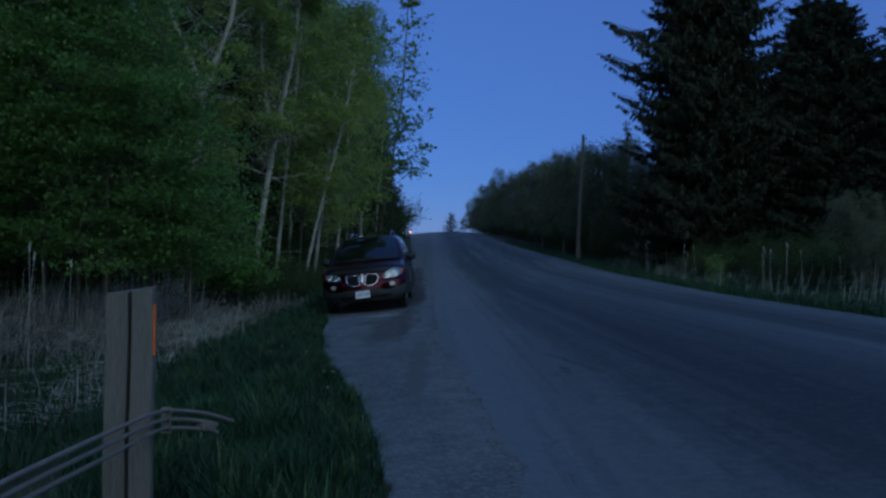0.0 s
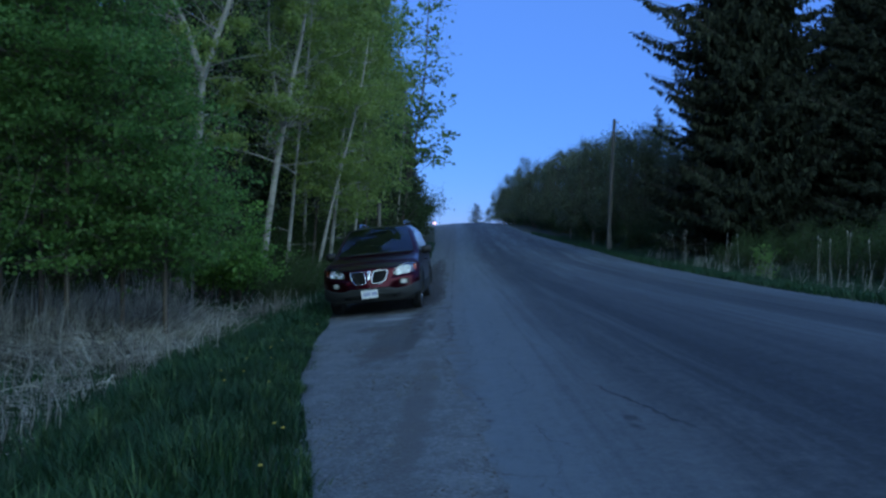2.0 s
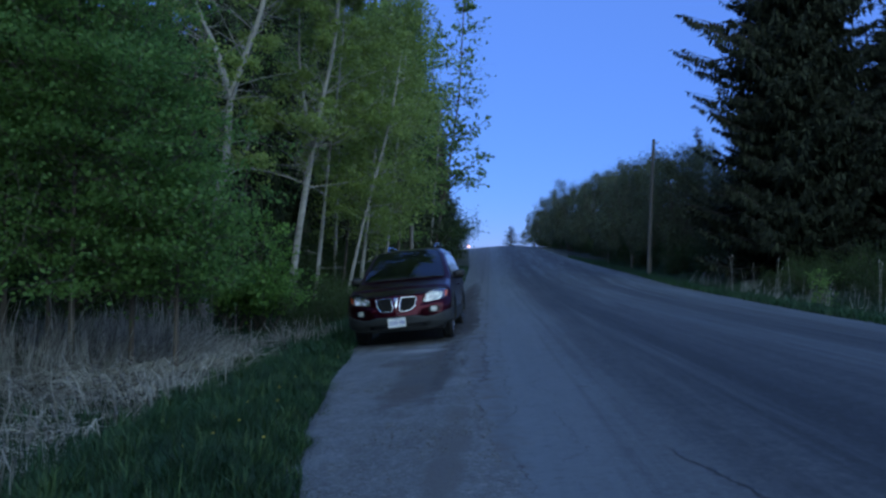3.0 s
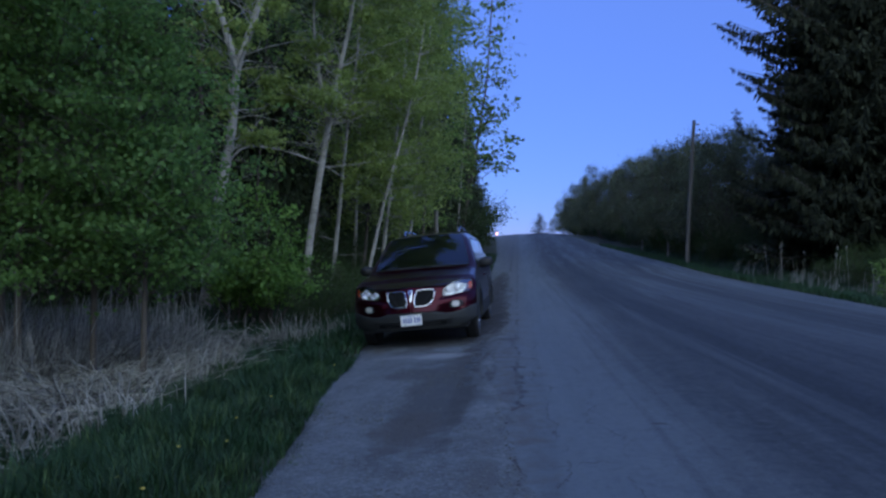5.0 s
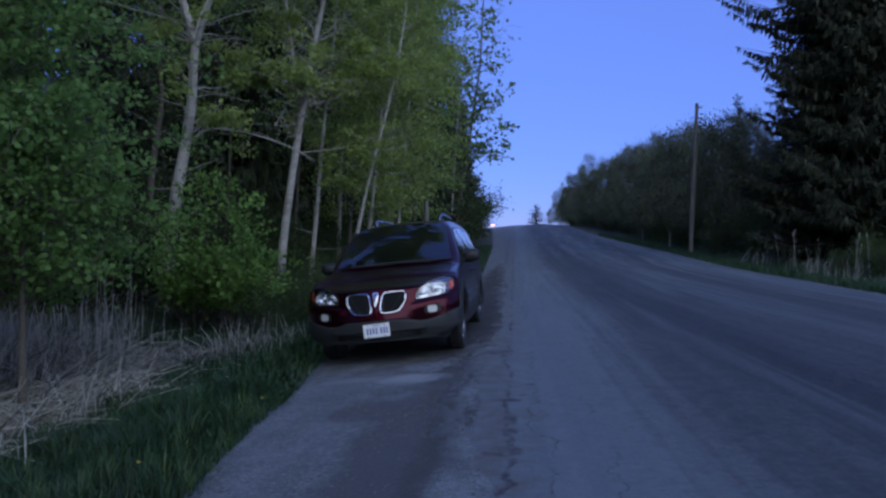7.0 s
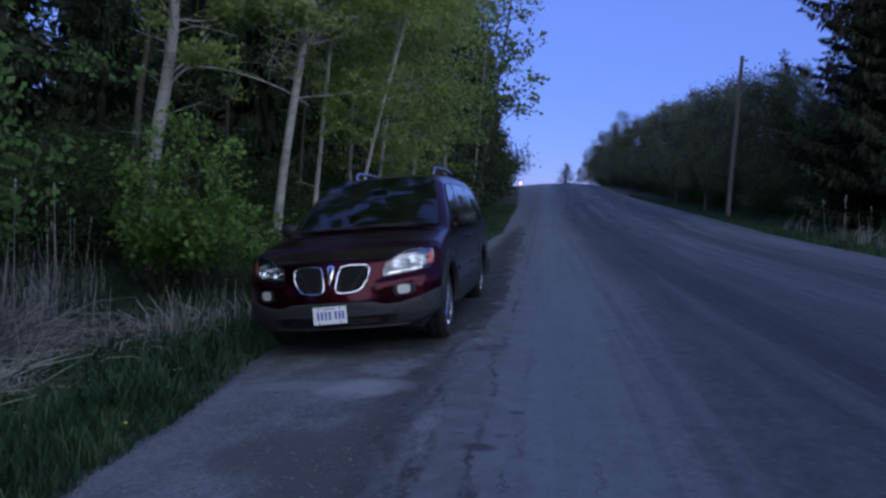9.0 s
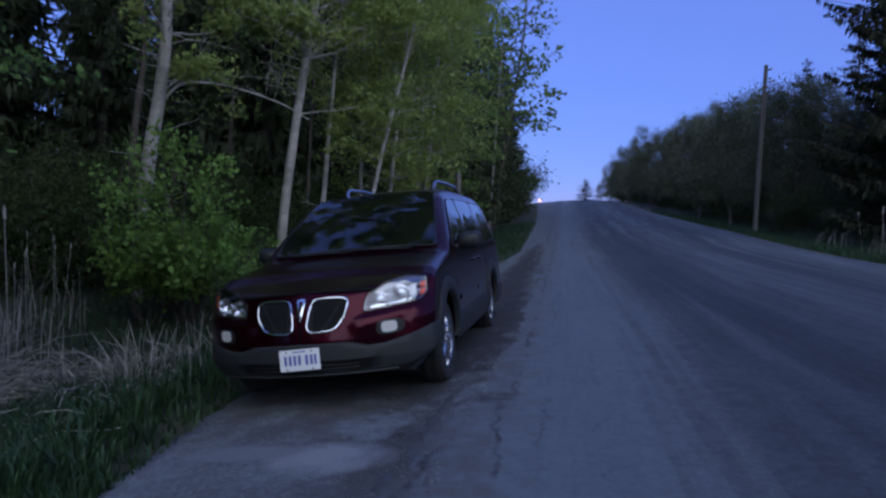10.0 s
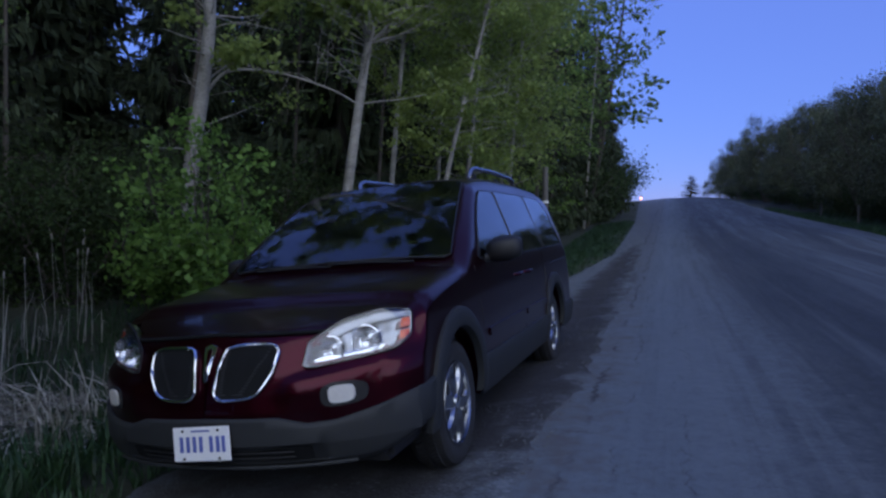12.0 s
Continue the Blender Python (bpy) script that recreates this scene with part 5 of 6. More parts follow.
# unseen row added across the road, hiding low sky from reflections
for k in range(9):
    plant(rear, -14 + k * 3.6, -66 + rng.uniform(-3, 3), rng.uniform(0.9, 1.2), "unseen dark spruce added across the road behind to block low sky")
for x, y, s in ((-8.0, 49.0, 1.12), (-7.1, 57.0, 1.0), (-6.5, 66.0, 0.95), (-6.1, 74.0, 0.95), (-6.3, 83.0, 0.85), (-6.6, 93.0, 0.7), (-9.0, 104.0, 0.6), (-10.8, 42.0, 1.2), (-11.4, 35.0, 1.1), (-12.2, 47.0, 1.35), (-12.0, 56.0, 1.5), (-15.0, 51.0, 1.5), (-11.5, 65.0, 1.4), (-10.2, 46.0, 1.0)):
    plant(mid, x, y, s)
# thicket on the right of the road uphill
def thicket(name, label, x, y, h, w, leaf_mat, size, count, stems=16, clumps=220):
    """A dense round-headed willow: stems fan out to clumps of leaves under an uneven dome."""
    thing = new(name)
    wood, crown = Pile(), Pile()
    tips = []
    for k in range(clumps):
        a = rng.uniform(0, 2 * np.pi)
        e = math.asin(rng.uniform(0.0, 1.0))
        s = rng.uniform(0.6, 1.0) ** 0.5 * (1 + 0.12 * math.sin(3 * a + 1) + 0.08 * math.sin(7 * e + 2 * a))
        tips.append((w * s * math.cos(a) * math.cos(e), w * s * math.sin(a) * math.cos(e), h * (0.16 + 0.8 * s * math.sin(e))))
    tips = np.array(tips)
    for k in range(stems):
        a = 2 * np.pi * (k + rng.uniform(0, 0.8)) / stems
        limb(wood, (0.3 * math.cos(a), 0.3 * math.sin(a), -0.1), (math.cos(a) * w / h, math.sin(a) * w / h, 1.0), h * rng.uniform(0.6, 0.85), 0.06, bend=0.2, steps=7)
    for t in tips:
        limb(wood, t * np.array([0.75, 0.75, 0.8]), t * np.array([0.6, 0.6, 1.0]) + np.array([0, 0, 1.5]), 0.18 * h * rng.uniform(0.5, 1.0), 0.012, steps=4, sides=3)
        for j in range(3):
            limb(wood, t + rng.normal(0, 0.3, 3), t * np.array([0.5, 0.5, 0.5]) + rng.normal(0, 0.8, 3) + np.array([0, 0, 3.0]), rng.uniform(0.4, 0.9), 0.007, steps=3, sides=3)
    pts = tips[rng.integers(0, len(tips), count)] + rng.normal(0, 1, (count, 3)) * np.array([0.32, 0.32, 0.3])
    pts[:, 2] = np.maximum(pts[:, 2], 0.05)
    leaves(crown, pts, size)
    part("wood", wood.mesh("wood"), BARK_DARK, thing)
    part("foliage", crown.mesh("foliage"), leaf_mat, thing)
    thing.matrix_basis = Matrix.Translation((x, y, gz(x, y)))
    return tagged(thing, label, "shrub", "willows along the road")


willow = thicket("willow_thicket", "tall grey-green willow thicket along the road", 13.8, 57.5, 9.3, 3.4, LEAF_DARK, 0.12, 30000)
willow_b = thicket("willow_thicket", "rounded grey-green willow with bare twig tips", 12.6, 66.0, 9.6, 3.4, LEAF_DARK, 0.12, 30000)
for k, (x, y, s) in enumerate(((12.9, 74.5, 0.93), (11.8, 82.0, 1.0), (11.4, 90.0, 0.82), (10.4, 98.0, 0.98), (10.2, 106.0, 0.8), (9.2, 115.0, 0.92), (8.9, 125.0, 0.74), (16.5, 62.0, 1.05), (16.0, 72.0, 1.1), (15.2, 84.0, 1.1), (14.5, 97.0, 1.1), (17.0, 53.5, 0.8), (8.4, 136, 0.8))):
    plant((willow, willow_b)[k % 2], x, y, s)
# low shrubs whose dark leaf colour fills the shaded gap below the spruces
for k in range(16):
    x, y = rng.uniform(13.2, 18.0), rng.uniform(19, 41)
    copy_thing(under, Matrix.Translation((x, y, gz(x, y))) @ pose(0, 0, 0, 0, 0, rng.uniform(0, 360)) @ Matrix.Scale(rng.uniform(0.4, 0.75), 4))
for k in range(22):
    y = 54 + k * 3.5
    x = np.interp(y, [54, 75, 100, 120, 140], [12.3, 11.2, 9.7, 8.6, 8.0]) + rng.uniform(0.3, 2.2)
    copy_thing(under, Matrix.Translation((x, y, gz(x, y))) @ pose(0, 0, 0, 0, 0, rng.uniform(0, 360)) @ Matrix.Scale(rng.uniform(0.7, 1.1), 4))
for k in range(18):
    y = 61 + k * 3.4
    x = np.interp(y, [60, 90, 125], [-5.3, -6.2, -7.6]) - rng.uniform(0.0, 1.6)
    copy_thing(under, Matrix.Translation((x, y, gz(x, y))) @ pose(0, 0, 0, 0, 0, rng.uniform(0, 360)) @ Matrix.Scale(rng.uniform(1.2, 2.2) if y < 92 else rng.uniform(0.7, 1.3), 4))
far = tagged(copy_thing(small, Matrix.Translation((4.5, 172.0, gz(4.5, 172.0))) @ Matrix.Diagonal((1.45, 1.45, 0.56, 1))), "lone far tree beyond the crest of the hill")
for x, y, s in ((6.3, 176, 0.3), (-4.0, 168, 0.22)):
    plant(small, x, y, s, "far low bush beyond the crest")

for x, y, s in ((17.5, 29.5, 0.42), (15.0, 24.0, 0.25)):
    plant(willow, x, y, s, "low half-bare willow bush on the verge")


# ---- reeds, dead grass and live grass ----
def stalks(pile, x, y, z, way, length, r, bend):
    """Thin bent stalks, three-sided, in two pieces."""
    n = len(x)
    base = np.stack([x, y, z], 1)
    way = unit(way)
    mid = base + way * (length * 0.55)[:, None]
    tip = mid + unit(way + bend) * (length * 0.45)[:, None]
    u = unit(np.cross(way, np.array([0.3, 0.9, 0.2]) + 0 * way))
    w = np.cross(way, u)
    rings = []
    for p, f in ((base, 1.0), (mid, 0.8), (tip, 0.25)):
        for a in (0, 2.094, 4.189):
            rings.append(p + (u * math.cos(a) + w * math.sin(a)) * (r * f)[:, None])
    v = np.stack(rings, 1).reshape(-1, 3)
    q = []
    for s in (0, 3):
        for a in range(3):
            b = (a + 1) % 3
            q.append([s + a, s + b, s + 3 + b, s + 3 + a])
    f = (np.arange(n)[:, None, None] * 9 + np.array(q)[None]).reshape(-1, 4)
    pile.add(v, f)


def scatter(n, x0, x1, y0, y1):
    return rng.uniform(x0, x1, n), rng.uniform(y0, y1, n)


def reed_bed(name, label, mat, clumps):
    """Reeds in tufts: each tuft leans one way, some upright, some laid flat, with bare gaps between."""
    pile = Pile()
    for n, per, x0, x1, y0, y1, lo, hi, upright, r, turn in clumps:
        cx, cy = scatter(n, x0, x1, y0, y1)
        dens = np.sin(cx * 1.3 + cy * 0.7) + np.sin(cy * 1.9 - cx * 0.4) + rng.normal(0, 0.5, n)
        if upright < 0.45:
            dens -= 0.6 * ((cy > 16.5) & (cx > -5.7)) + 1.2 * (cy < 11.2)
        least = 0.15 if upright < 0.3 else -0.35
        cx, cy = cx[dens > least], cy[dens > least]
        k = len(cx)
        m = k * per
        spread = rng.uniform(0.08, 0.22, k)
        x = np.repeat(cx, per) + rng.normal(0, 1, m) * np.repeat(spread, per)
        y = np.repeat(cy, per) + rng.normal(0, 1, m) * np.repeat(spread, per) * 1.3
        a = np.repeat(turn + rng.normal(0, 0.5, k) + 0.5 * np.sin(cy * 0.9 + cx), per) + rng.normal(0, 0.3, m)
        up = np.repeat(np.clip(rng.normal(upright, 0.15, k), 0.02, 1), per) + rng.normal(0, 0.05, m)
        up = np.clip(up, 0.0, 1.0)[:, None]
        flat = np.stack([np.cos(a), np.sin(a), np.zeros(m)], 1)
        way = flat * (1.02 - up) + np.array([0, 0, 1.0]) * (up + 0.03)
        bend = rng.normal(0, 0.3, (m, 3)) - np.array([0, 0, 0.3]) * (1 - up)
        bend += (rng.uniform(0, 1, (m, 1)) < 0.2) * (flat * 1.2 - np.array([0, 0, 1.3]))
        lift = rng.uniform(0.02, 0.26, m) * (1 - up[:, 0])
        stalks(pile, x, y, land(x, y) - 0.02 + lift, way, rng.uniform(lo, hi, m), r * rng.uniform(0.6, 1.3, m), bend)
    return tagged(part(name, pile.mesh(name), mat), label, "reeds", kind="stuff")


reed_bed("dead_reeds", "dull tan dead reeds, standing and trampled flat in the ditch", DRY, [
    (240, 18, -9.2, -6.3, 9.0, 16.6, 0.5, 0.95, 0.9, 0.006, 0.0), (14, 6, -9.0, -6.6, 16.8, 20.0, 0.5, 1.1, 0.93, 0.006, 0.0), (60, 10, -9.5, -6.4, 6.0, 18.0, 0.8, 1.25, 0.95, 0.006, 0.0),
    (290, 13, -7.2, -4.7, 10.5, 16.8, 0.6, 1.3, 0.14, 0.008, -0.5), (40, 8, -6.6, -4.4, 4.0, 9.5, 0.4, 0.9, 0.4, 0.006, -0.6), (90, 14, -8.8, -6.8, 9.0, 16.8, 0.6, 1.2, 0.15, 0.006, -0.3)])
reed_bed("dead_reeds", "bleached broken reed stubs along the ditch bank", BLEACHED, [
    (22, 8, -5.0, -3.8, 13.5, 17.2, 0.3, 0.65, 0.7, 0.008, -0.9), (46, 6, -4.9, -3.9, 10.0, 18.0, 0.3, 0.7, 0.86, 0.009, -0.8), (46, 5, -5.8, -4.2, 9.0, 18.0, 0.45, 0.8, 0.55, 0.008, -0.9), (12, 4, -4.9, -3.7, 6.0, 9.5, 0.3, 0.55, 0.7, 0.008, -0.8),
    (70, 9, -6.3, -4.6, 10.5, 16.5, 0.6, 1.1, 0.1, 0.011, -0.3), (50, 4, -8.2, -5.6, 11.5, 17.5, 0.8, 1.4, 0.95, 0.0075, 0.0)])
reed_bed("dead_reeds", "scattered pale reed stalks along the far verge", BLEACHED, [
    (90, 3, 10.8, 14.5, 17.0, 44.0, 0.6, 1.3, 0.96, 0.009, 0.0), (40, 4, 10.8, 14.0, 17.0, 42.0, 0.3, 0.7, 0.7, 0.009, 0.0)])


def tussocks(name, label, mat, rows):
    """Old reed tussocks: long stalks rise from a foot, arch over one way and hang down or lie on the ground."""
    pile = Pile()
    seg = 5
    for n, per, x0, x1, y0, y1, lo, hi, arch, r, turn in rows:
        cx, cy = scatter(n, x0, x1, y0, y1)
        keep = np.sin(cx * 2.3 + cy * 0.9) + np.sin(cy * 1.7 - cx * 1.1) + rng.normal(0, 0.4, n) > -0.35
        cx, cy = cx[keep], cy[keep]
        n = len(cx)
        m = n * per
        x = np.repeat(cx, per) + rng.normal(0, 0.12, m)
        y = np.repeat(cy, per) + rng.normal(0, 0.12, m)
        a = np.repeat(turn + rng.normal(0, 0.55, n), per) + rng.normal(0, 0.45, m)
        L = rng.uniform(lo, hi, m)
        H = arch * L * rng.uniform(0.3, 1.2, m) * np.repeat(rng.uniform(0.5, 1.2, n), per)
        side = rng.normal(0, 0.12, m)
        d = np.stack([np.cos(a), np.sin(a)], 1)
        z0 = land(x, y)
        pts = []
        for t in np.linspace(0, 1, seg + 1):
            px = x + d[:, 0] * L * t - d[:, 1] * side * t * t
            py = y + d[:, 1] * L * t + d[:, 0] * side * t * t
            pz = np.maximum(z0 - 0.03 + H * (3.2 * t - 3.0 * t * t), land(px, py) + 0.01 + 0.05 * (H / (arch * L)))
            pts.append(np.stack([px, py, pz], 1))
        pts = np.stack(pts, 1)
        way = unit(np.gradient(pts, axis=1))
        u = unit(np.cross(way, np.array([0.1, 0.2, 1.0])))
        w = np.cross(way, u)
        rad = (r * rng.uniform(0.55, 1.3, m))[:, None, None] * np.linspace(1.0, 0.35, seg + 1)[None, :, None]
        ring = np.stack([pts + rad * (u * math.cos(b) + w * math.sin(b)) for b in (0, 2.094, 4.189)], 2)
        q = [[3 * k + i, 3 * k + (i + 1) % 3, 3 * k + 3 + (i + 1) % 3, 3 * k + 3 + i] for k in range(seg) for i in range(3)]
        pile.add(ring.reshape(-1, 3), (np.arange(m)[:, None, None] * (3 * (seg + 1)) + np.array(q)[None]).reshape(-1, 4))
    return tagged(part(name, pile.mesh(name), mat), label, "reeds", kind="stuff")


tussocks("reed_tussocks", "pale old reed tussocks arching over and lying in the ditch", BLEACHED, [
    (60, 22, -5.9, -4.5, 9.5, 17.0, 0.5, 1.0, 0.3, 0.008, -0.7), (26, 20, -4.9, -4.1, 12.0, 16.5, 0.4, 0.8, 0.3, 0.008, -0.6), (22, 16, -5.6, -4.4, 5.5, 9.5, 0.4, 0.85, 0.3, 0.007, -0.5)])
tussocks("reed_tussocks", "grey dead reed tussocks fallen across each other", DRY, [
    (105, 24, -8.2, -5.8, 8.5, 17.2, 0.6, 1.2, 0.42, 0.007, -0.5), (50, 14, -6.0, -4.4, 9.0, 16.8, 0.5, 1.1, 0.1, 0.007, -1.2)])


def cattail(name, x, y, h):
    pile = Pile()
    pile.tube(smooth_path([(0, 0, -0.05), (0.01, 0, h * 0.5), (0.03, 0.01, h)], 3), np.linspace(0.007, 0.004, 7), 5)
    thing = tagged(new(name), "dead cattail stalk with a frayed pale head", "cattail", "cattails in the ditch")
    part("stalk", pile.mesh("stalk"), BLEACHED, thing)
    head = Pile()
    head.tube([(0.03, 0.01, h - 0.02), (0.03, 0.01, h), (0.031, 0.01, h + 0.1), (0.032, 0.01, h + 0.14)], [0.004, 0.016, 0.017, 0.003], 8)
    part("head", head.mesh("head"), BLEACHED, thing, "frayed cattail head")
    thing.matrix_basis = Matrix.Translation((x, y, gz(x, y)))
    return thing


tail = cattail("cattail", -6.5, 16.2, 1.9)
for x, y, s in ((-6.9, 16.0, 0.95), (-6.6, 15.6, 1.0), (-7.3, 16.6, 0.9), (-6.1, 16.4, 0.98), (-7.0, 15.2, 1.05), (-6.2, 9.2, 0.8), (-5.9, 8.8, 0.85), (-6.4, 8.6, 0.8), (-5.8, 9.6, 0.75), (-7.4, 12.0, 0.7), (-6.6, 12.6, 0.75), (-8.3, 20.0, 0.66), (-8.5, 19.7, 0.62), (-9.7, 21.7, 0.7), (-9.66, 20.9, 0.68), (-9.4, 21.2, 0.64), (-10.2, 21.6, 0.68), (-8.0, 18.9, 0.64), (-7.6, 18.2, 0.6), (-8.9, 20.6, 0.6)):
    copy_thing(tail, Matrix.Translation((x, y, gz(x, y))) @ pose(0, 0, 0, rng.uniform(-7, 7), rng.uniform(-7, 7), rng.uniform(0, 360)) @ Matrix.Scale(s, 4))
for k in range(16):
    x, y = rng.uniform(10.8, 12.8), rng.uniform(19, 41)
    copy_thing(tail, Matrix.Translation((x, y, gz(x, y))) @ pose(0, 0, 0, rng.uniform(-6, 6), rng.uniform(-6, 6), rng.uniform(0, 360)) @ Matrix.Scale(rng.uniform(0.65, 1.0), 4))


def grass(name, label, n, xfun, y0, y1, lo, hi, width, power=1.0, mat=None):
    """Bent blades of grass, five corners each."""
    pile = Pile()
    y = y0 + (y1 - y0) * rng.uniform(0, 1, n) ** power
    x = xfun(y, rng.uniform(0, 1, n))
    tuft = 0.55 + 0.35 * np.sin(x * 5.3 + 1.1 * y) * np.sin(y * 4.1 - x * 2.0) + 0.3 * np.sin(x * 11 - y * 3) * np.sin(y * 9 + x * 5)
    h = rng.uniform(lo, hi, n) * (0.55 + 0.6 * tuft)
    h *= np.clip((grass_edge(y) + 0.34 - x) / 0.8, 0.3, 1.0) if x.mean() < 0 else 1.0
    a = rng.uniform(0, 2 * np.pi, n)
    d = np.stack([np.cos(a), np.sin(a), np.zeros(n)], 1)
    s = np.stack([-d[:, 1], d[:, 0], np.zeros(n)], 1) * (width * rng.uniform(0.6, 1.3, n))[:, None]
    b = np.stack([x, y, land(x, y) - 0.01], 1)
    lean_out = rng.uniform(0.15, 0.95, n)
    m = b + d * (h * lean_out * 0.35)[:, None] + np.array([0, 0, 1.0]) * (h * 0.6)[:, None]
    t = b + d * (h * lean_out)[:, None] + np.array([0, 0, 1.0]) * h[:, None]
    v = np.stack([b - s, b + s, m + s * 0.8, m - s * 0.8, t], 1).reshape(-1, 3)
    k = np.arange(n)[:, None] * 5
    pile.v.append(v)
    pile.f = (k + np.array([0, 1, 2, 3])).tolist() + (k + np.array([3, 2, 4])).tolist()
    pile.n = len(v)
    return tagged(part(name, pile.mesh(name), mat or GRASS), label, "grass", kind="stuff")


grass("verge_grass", "lush green grass on the ditch bank", 120000, lambda y, u: grass_edge(y) + 0.3 + 0.16 * wavy(y * 1.7, 3.0) + 0.12 * wavy(y * 4.3, 0.7) - (2.1 + 0.35 * wavy(y, 5.0)) * u**0.7, -0.5, 13.5, 0.07, 0.27, 0.0036)
tufts = rng.uniform(0, 1, (260, 2))
spread_out = rng.normal(0, 0.05, 7000)
grass("grass_tufts", "paler green grass tufts on the bank edge", 7000, lambda y, u: grass_edge(y) + 0.15 - 1.9 * tufts[(y * 20).astype(int) % 260, 0] + spread_out, -0.5, 13.0, 0.16, 0.34, 0.004, mat=TUFT)
strays = rng.uniform(0, 1, (120, 2))
stray_out = rng.normal(0, 0.06, 7500)
grass("grass_tufts", "stray green grass tufts rooted in the gravel edge", 7500, lambda y, u: grass_edge(y) + 0.05 + 0.55 * strays[(y * 7).astype(int) % 120, 0] ** 2 + stray_out, 2.0, 17.0, 0.14, 0.26, 0.004)
grass("verge_grass", "green grass on the bank behind the van", 28000, lambda y, u: grass_edge(y) + 0.3 - 2.8 * u**0.7, 13.0, 60.0, 0.10, 0.30, 0.010, 1.5)
grass("verge_grass", "short green grass along the far verge", 48000, lambda y, u: asphalt_right(y) + 0.3 + 6.5 * u**1.5, 12.0, 75.0, 0.10, 0.32, 0.010, 1.3)
grass("ditch_grass", "thin green grass among dead reeds", 44000, lambda y, u: -3.4 - 6.2 * u**1.2, 3.0, 34.0, 0.08, 0.3, 0.007)


def pebbles(name, label, n, xfun, y0, y1, lo, hi, mat):
    """Loose stones, eight corners each."""
    pile = Pile()
    y = rng.uniform(y0, y1, n)
    x = xfun(y, rng.uniform(0, 1, n))
    r = rng.uniform(lo, hi, n) ** 1.0
    z = surface(x, y) - 0.001
    corners = np.array([(sx, sy, sz) for sz in (-0.5, 0.6) for sx, sy in ((-1, -1), (1, -1), (1, 1), (-1, 1))]) * np.array([0.8, 0.6, 0.6])
    v = np.stack([x, y, z], 1)[:, None] + corners[None] * r[:, None, None] * rng.uniform(0.5, 1.2, (n, 8, 1))
    f = np.array([(0, 1, 5, 4), (1, 2, 6, 5), (2, 3, 7, 6), (3, 0, 4, 7), (4, 5, 6, 7)])
    pile.add(v.reshape(-1, 3), (np.arange(n)[:, None, None] * 8 + f[None]).reshape(-1, 4))
    return tagged(part(name, pile.mesh(name), mat), label, "gravel", kind="stuff")


STONE = material("loose_stone", (0.115, 0.122, 0.126), 0.9, spread=0.4, scale=5, fine=60, island=0.9)
pebbles("loose_gravel", "loose grey gravel scattered over the shoulder", 16000, lambda y, u: grass_edge(y) + (asphalt_left(y) + 0.1 - grass_edge(y)) * u, 1.5, 22.0, 0.003, 0.012, STONE)


def dandelions(n):
    """Small yellow flower heads in the bank grass."""
    pile = Pile()
    y = rng.uniform(5.0, 13.0, n)
    x = grass_edge(y) - rng.uniform(-0.1, 0.9, n)
    for k in range(n):
        z = gz(x[k], y[k]) + rng.uniform(0.1, 0.18)
        a = np.arange(8) * np.pi / 4
        ring = np.stack([x[k] + 0.014 * np.cos(a), y[k] + 0.014 * np.sin(a), np.full(8, z)], 1)
        pile.add(np.concatenate([ring, [[x[k], y[k], z + 0.009], [x[k], y[k], z - 0.008]]]), [(i, (i + 1) % 8, 8) for i in range(8)] + [((i + 1) % 8, i, 9) for i in range(8)])
    return tagged(part("dandelion_flowers", pile.mesh("dandelion_flowers"), YELLOW), "small yellow dandelion heads in the bank grass", "flowers", kind="stuff")


YELLOW = material("dandelion_petal", (0.38, 0.32, 0.05), 0.8, spread=0.2, scale=20, fine=90)
dandelions(15)


# ---- posts, cables, pole and far light ----
STEEL = material("galvanised_steel_rope", (0.26, 0.23, 0.2), 0.55, metal=0.5, spread=0.25, scale=20, fine=200, bump=0.3)
ORANGE = material("orange_reflector", (0.75, 0.16, 0.02), 0.35, spread=0.2, scale=30, fine=120, coat=0.4)
WHITE_BAND = material("white_marker_band", (0.75, 0.74, 0.7), 0.6, spread=0.1, scale=10, fine=60)


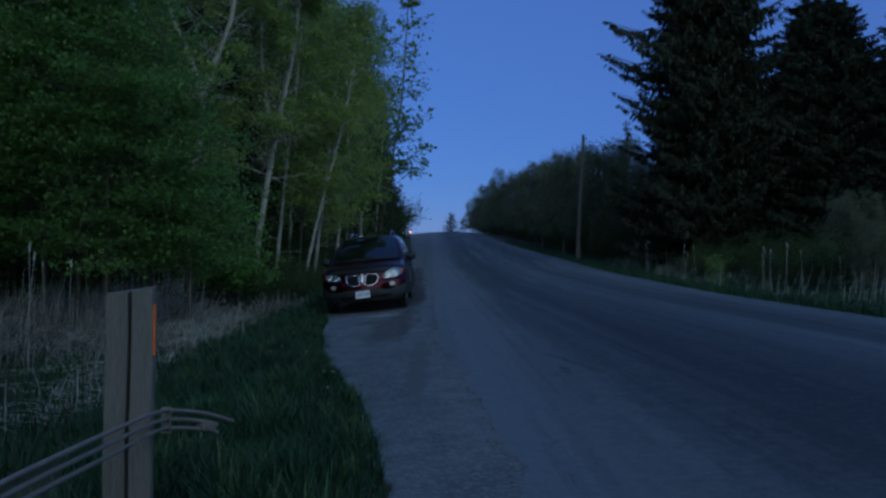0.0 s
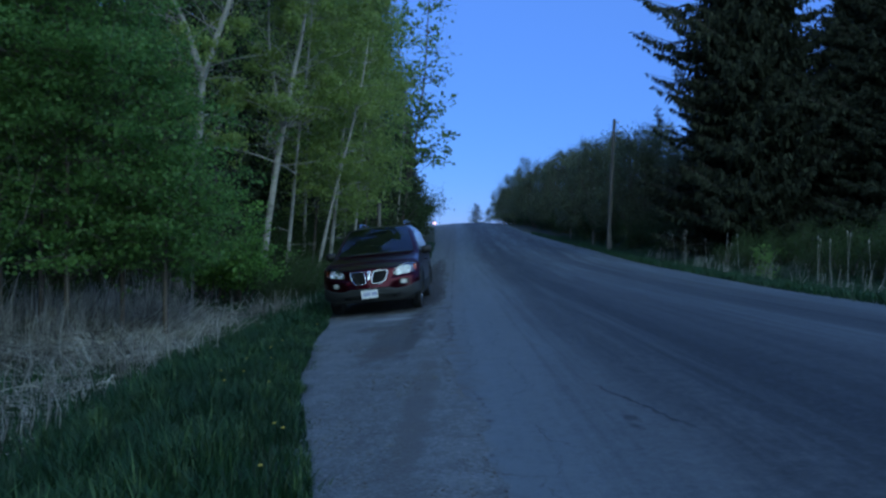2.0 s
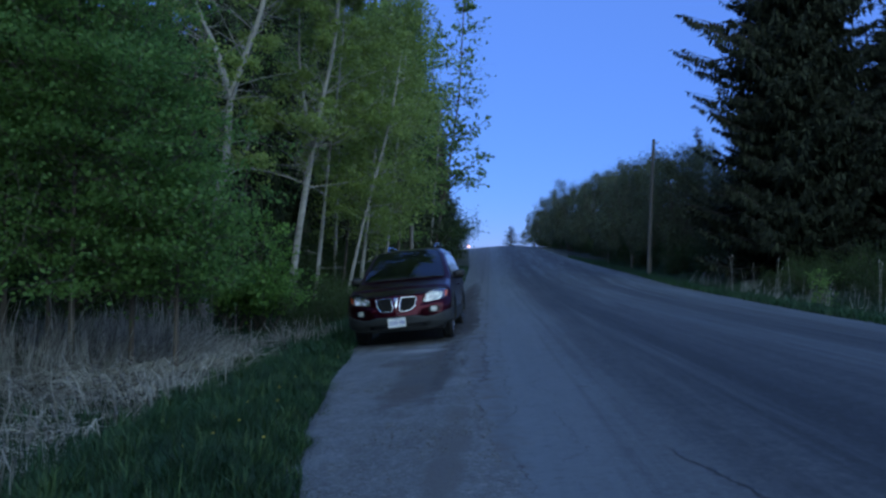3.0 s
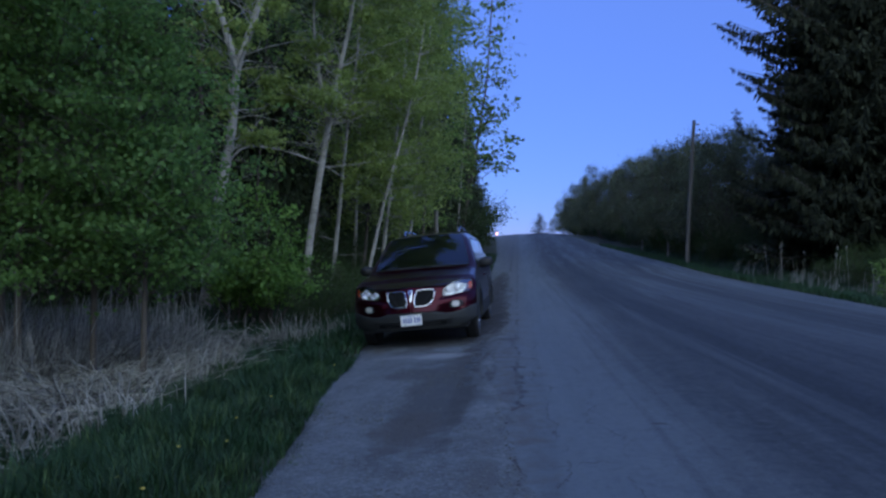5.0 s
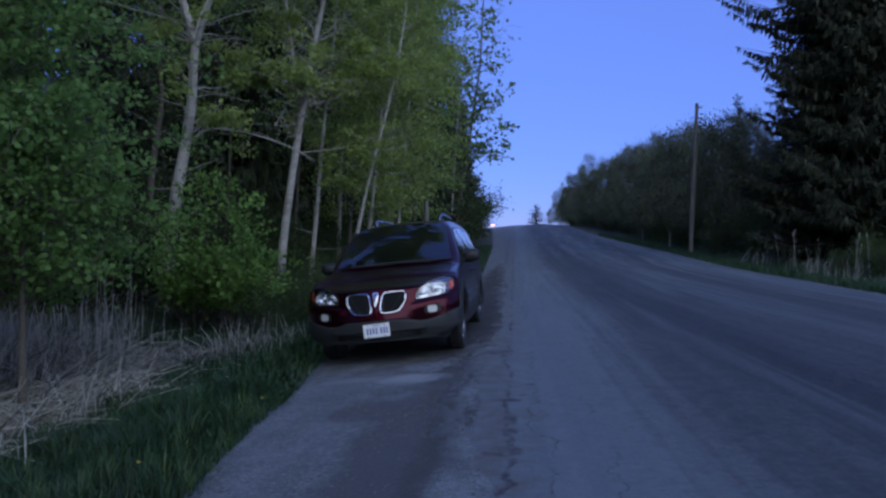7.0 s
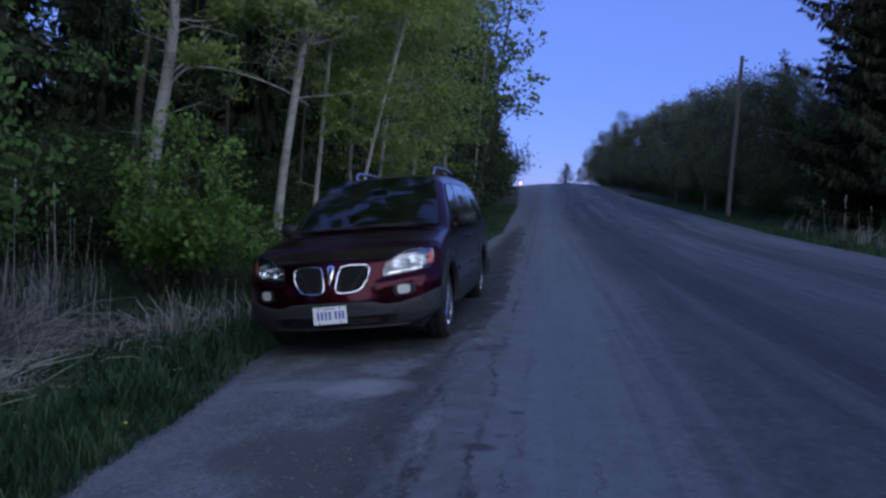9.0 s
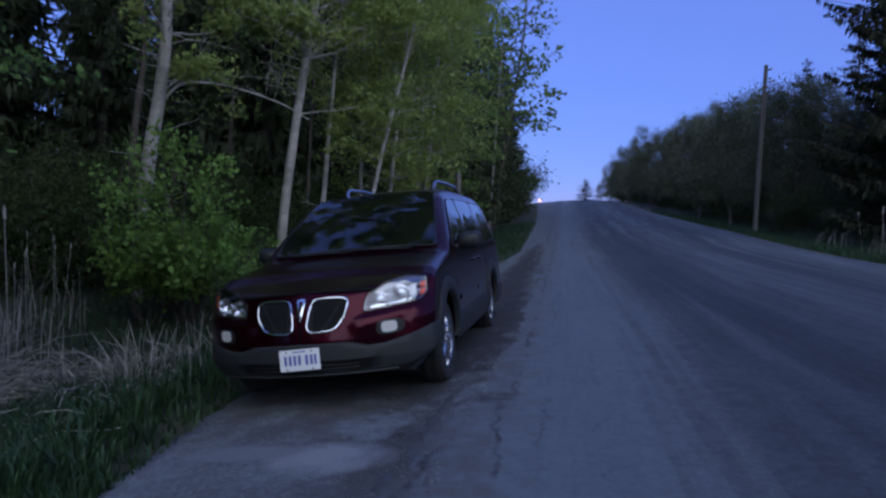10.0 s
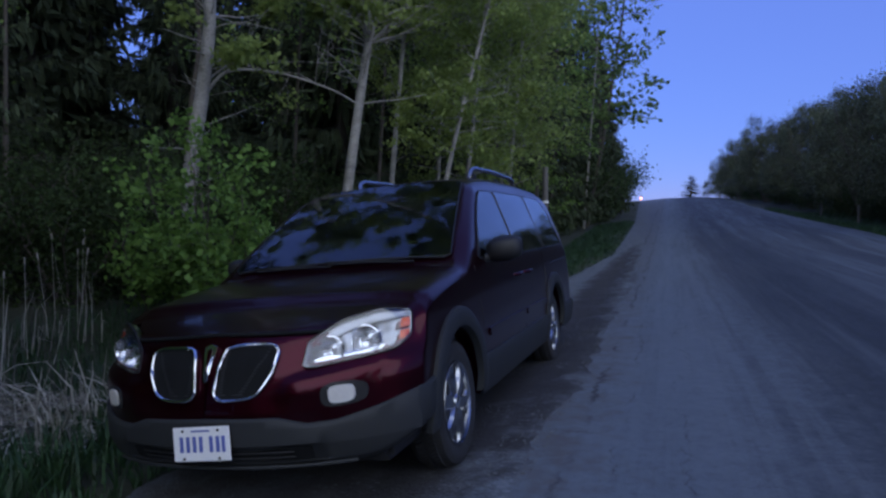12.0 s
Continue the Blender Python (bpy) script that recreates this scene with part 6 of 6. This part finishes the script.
def guide_rail():
    thing = tagged(new("cable_guide_rail"), "weathered wooden guide post with three steel ropes dipping into grass", "guide rail")
    thing.matrix_basis = Matrix.Translation((-1.89, 2.45, gz(-1.89, 2.45)))
    inv = thing.matrix_basis.inverted()
    bm = bmesh.new()
    # square post, split by a long check, its top cut aslant
    z0, h = -0.25, 0.97 - gz(-1.89, 2.45)
    rows = []
    for f in np.linspace(0, 1, 9):
        wob = 0.003 * math.sin(9 * f)
        outline = [(-0.086, -0.1), (-0.012, -0.1), (-0.003, -0.062), (0.004, -0.1), (0.076, -0.1), (0.084, -0.09), (0.084, 0.1), (-0.086, 0.1)]
        rows.append([bm.verts.new((x + wob, y, z0 + (h + 0.16 * x - z0) * f)) for x, y in outline])
    for a, b in zip(rows, rows[1:]):
        for i in range(8):
            bm.faces.new((a[i], a[(i + 1) % 8], b[(i + 1) % 8], b[i]))
    bm.faces.new(rows[0][::-1])
    bm.faces.new(rows[-1])
    turned = Matrix.Translation((-0.035, 0, 0)) @ pose(0, 0, 0, 0, 0, 19)
    bm.transform(turned)
    part("post", bm, WOOD, thing, "split grey wooden post")
    part("reflector", block(0.082, 0.09, -0.098, -0.045, h - 0.25, h - 0.05, 0.002, turned), ORANGE, thing, "orange reflector strip")
    for z in (0.57, 0.535, 0.5):
        d = (0.57 - z)
        pts = [(-1.70, -1.6, z + 0.0), (-1.74, 0.4, z + 0.005), (-1.765, 1.3, z - 0.006), (-1.778, 2.0, z - 0.036 - d * 0.1), (-1.782, 2.35, z - 0.06), (-1.757, 2.5, z - 0.086), (-1.70, 2.63, z - 0.123), (-1.66, 2.71, z - 0.156)]
        if d == 0:
            pts += [(-1.615, 2.79, z - 0.194)]
        pile = Pile()
        p = smooth_path(pts, 6)
        pile.tube(p, np.full(len(p), 0.008), 8)
        rope = part("rope", pile.mesh("rope"), STEEL, thing, "steel rope")
        rope.matrix_basis = inv
        hook = part("staple", pipe([(-1.80, 2.44, z - 0.064), (-1.765, 2.44, z - 0.064), (-1.76, 2.44, z - 0.076), (-1.765, 2.44, z - 0.09), (-1.80, 2.44, z - 0.09)], 0.005), STEEL, thing)
        hook.matrix_basis = inv
    clamp = part("clamp", block(-0.03, 0.03, -0.035, 0.035, -0.018, 0.018, 0.006), STEEL, thing, "steel rope clamp")
    clamp.matrix_basis = inv @ Matrix.Translation((-1.69, 2.65, 0.385)) @ pose(0, 0, 0, -20, 0, -27)
    return thing


guide_rail()


POLE_WOOD = material("dark_weathered_pole", (0.11, 0.103, 0.095), 0.9, spread=0.35, scale=2, fine=35, bump=0.6, stretch=(6, 6, 0.5))


def utility_pole(x, y, h, lean_x):
    thing = tagged(new("utility_pole"), "bare grey wooden utility pole leaning slightly beside the road", "pole")
    pile = Pile()
    pile.tube([(0, 0, -0.5), (lean_x * 0.3, 0, h * 0.3), (lean_x * 0.7, 0, h * 0.7), (lean_x, 0, h)], [0.135, 0.127, 0.115, 0.1], 14)
    pile.tube([(lean_x, 0, h), (lean_x, 0, h + 0.02)], [0.1, 0.001], 14)
    smooth(part("shaft", pile.mesh("shaft"), POLE_WOOD, thing), 60)
    for k, z in enumerate((h - 0.25, h - 0.9)):
        part("bracket", block(0.1, 0.3, -0.03, 0.03, -0.03, 0.03, 0.008, Matrix.Translation((lean_x, 0, z))), BLACK, thing)
        smooth(part("insulator", lathe([(0.03, -0.06), (0.055, -0.03), (0.035, 0.0), (0.055, 0.03), (0.02, 0.07)], 14, Matrix.Translation((lean_x + 0.3, 0, z + 0.06)) @ Matrix.Rotation(-math.pi / 2, 4, "Y")), WHITE_BAND, thing), 40)
    part("ground_guard", block(-0.05, 0.05, -0.19, -0.13, 0.0, 1.3, 0.01), WOOD, thing, "pale cable guard strip")
    thing.matrix_basis = Matrix.Translation((x, y, gz(x, y)))
    return thing


utility_pole(10.1, 51.0, 10.25 - gz(10.1, 51.0), 0.42)


def marker_post(name, label, x, y, h, r, band=None):
    thing = tagged(new(name), label, "post")
    pile = Pile()
    pile.tube([(0, 0, -0.3), (0.01, 0, h * 0.5), (0, 0, h), (0, 0, h + 0.01)], [r, r * 0.95, r * 0.9, 0.002], 10)
    smooth(part("shaft", pile.mesh("shaft"), WOOD, thing), 60)
    if band:
        b = Pile()
        b.tube([(0.005, 0, band), (0.005, 0, band + 0.1)], [r * 1.08, r * 1.08], 10)
        part("band", b.mesh("band"), WHITE_BAND, thing, "white marker band")
    thing.matrix_basis = Matrix.Translation((x, y, gz(x, y)))
    return thing


marker_post("wooden_post", "grey wooden post with a white band at the wood edge", -4.53, 38.0, 3.5 - gz(-4.53, 38.0), 0.12, 2.15 - gz(-4.53, 38.0))
for x, y, h in ((10.6, 70.0, 1.1), (10.9, 60.5, 1.2), (11.3, 55.5, 1.2)):
    marker_post("fence_post", "short pale fence post on the far verge", x, y, h, 0.07)


# far car lights at the crest, built as a bulb on an added mast
def crest_light(x, y, z):
    thing = tagged(new("crest_light"), "warm light at the crest standing in for far car lights", "lamp")
    glow = bpy.data.materials.new("warm_lamp_glow")
    glow.use_nodes = True
    p = glow.node_tree.nodes["Principled BSDF"]
    p.inputs["Emission Color"].default_value = (1.0, 0.36, 0.14, 1)
    p.inputs["Emission Strength"].default_value = 4.0
    pile = Pile()
    pile.tube([(0, 0, -0.3), (0, 0, z)], [0.06, 0.05], 8)
    part("mast", pile.mesh("mast"), WOOD, thing)
    bm = bmesh.new()
    bmesh.ops.create_icosphere(bm, subdivisions=2, radius=0.2, matrix=Matrix.Translation((0, 0, z + 0.2)))
    part("bulb", bm, glow, thing, "glowing warm bulb")
    thing.matrix_basis = Matrix.Translation((x, y, gz(x, y)))
    return thing


crest_light(-4.15, 124.0, 5.45 - gz(-4.15, 124.0))
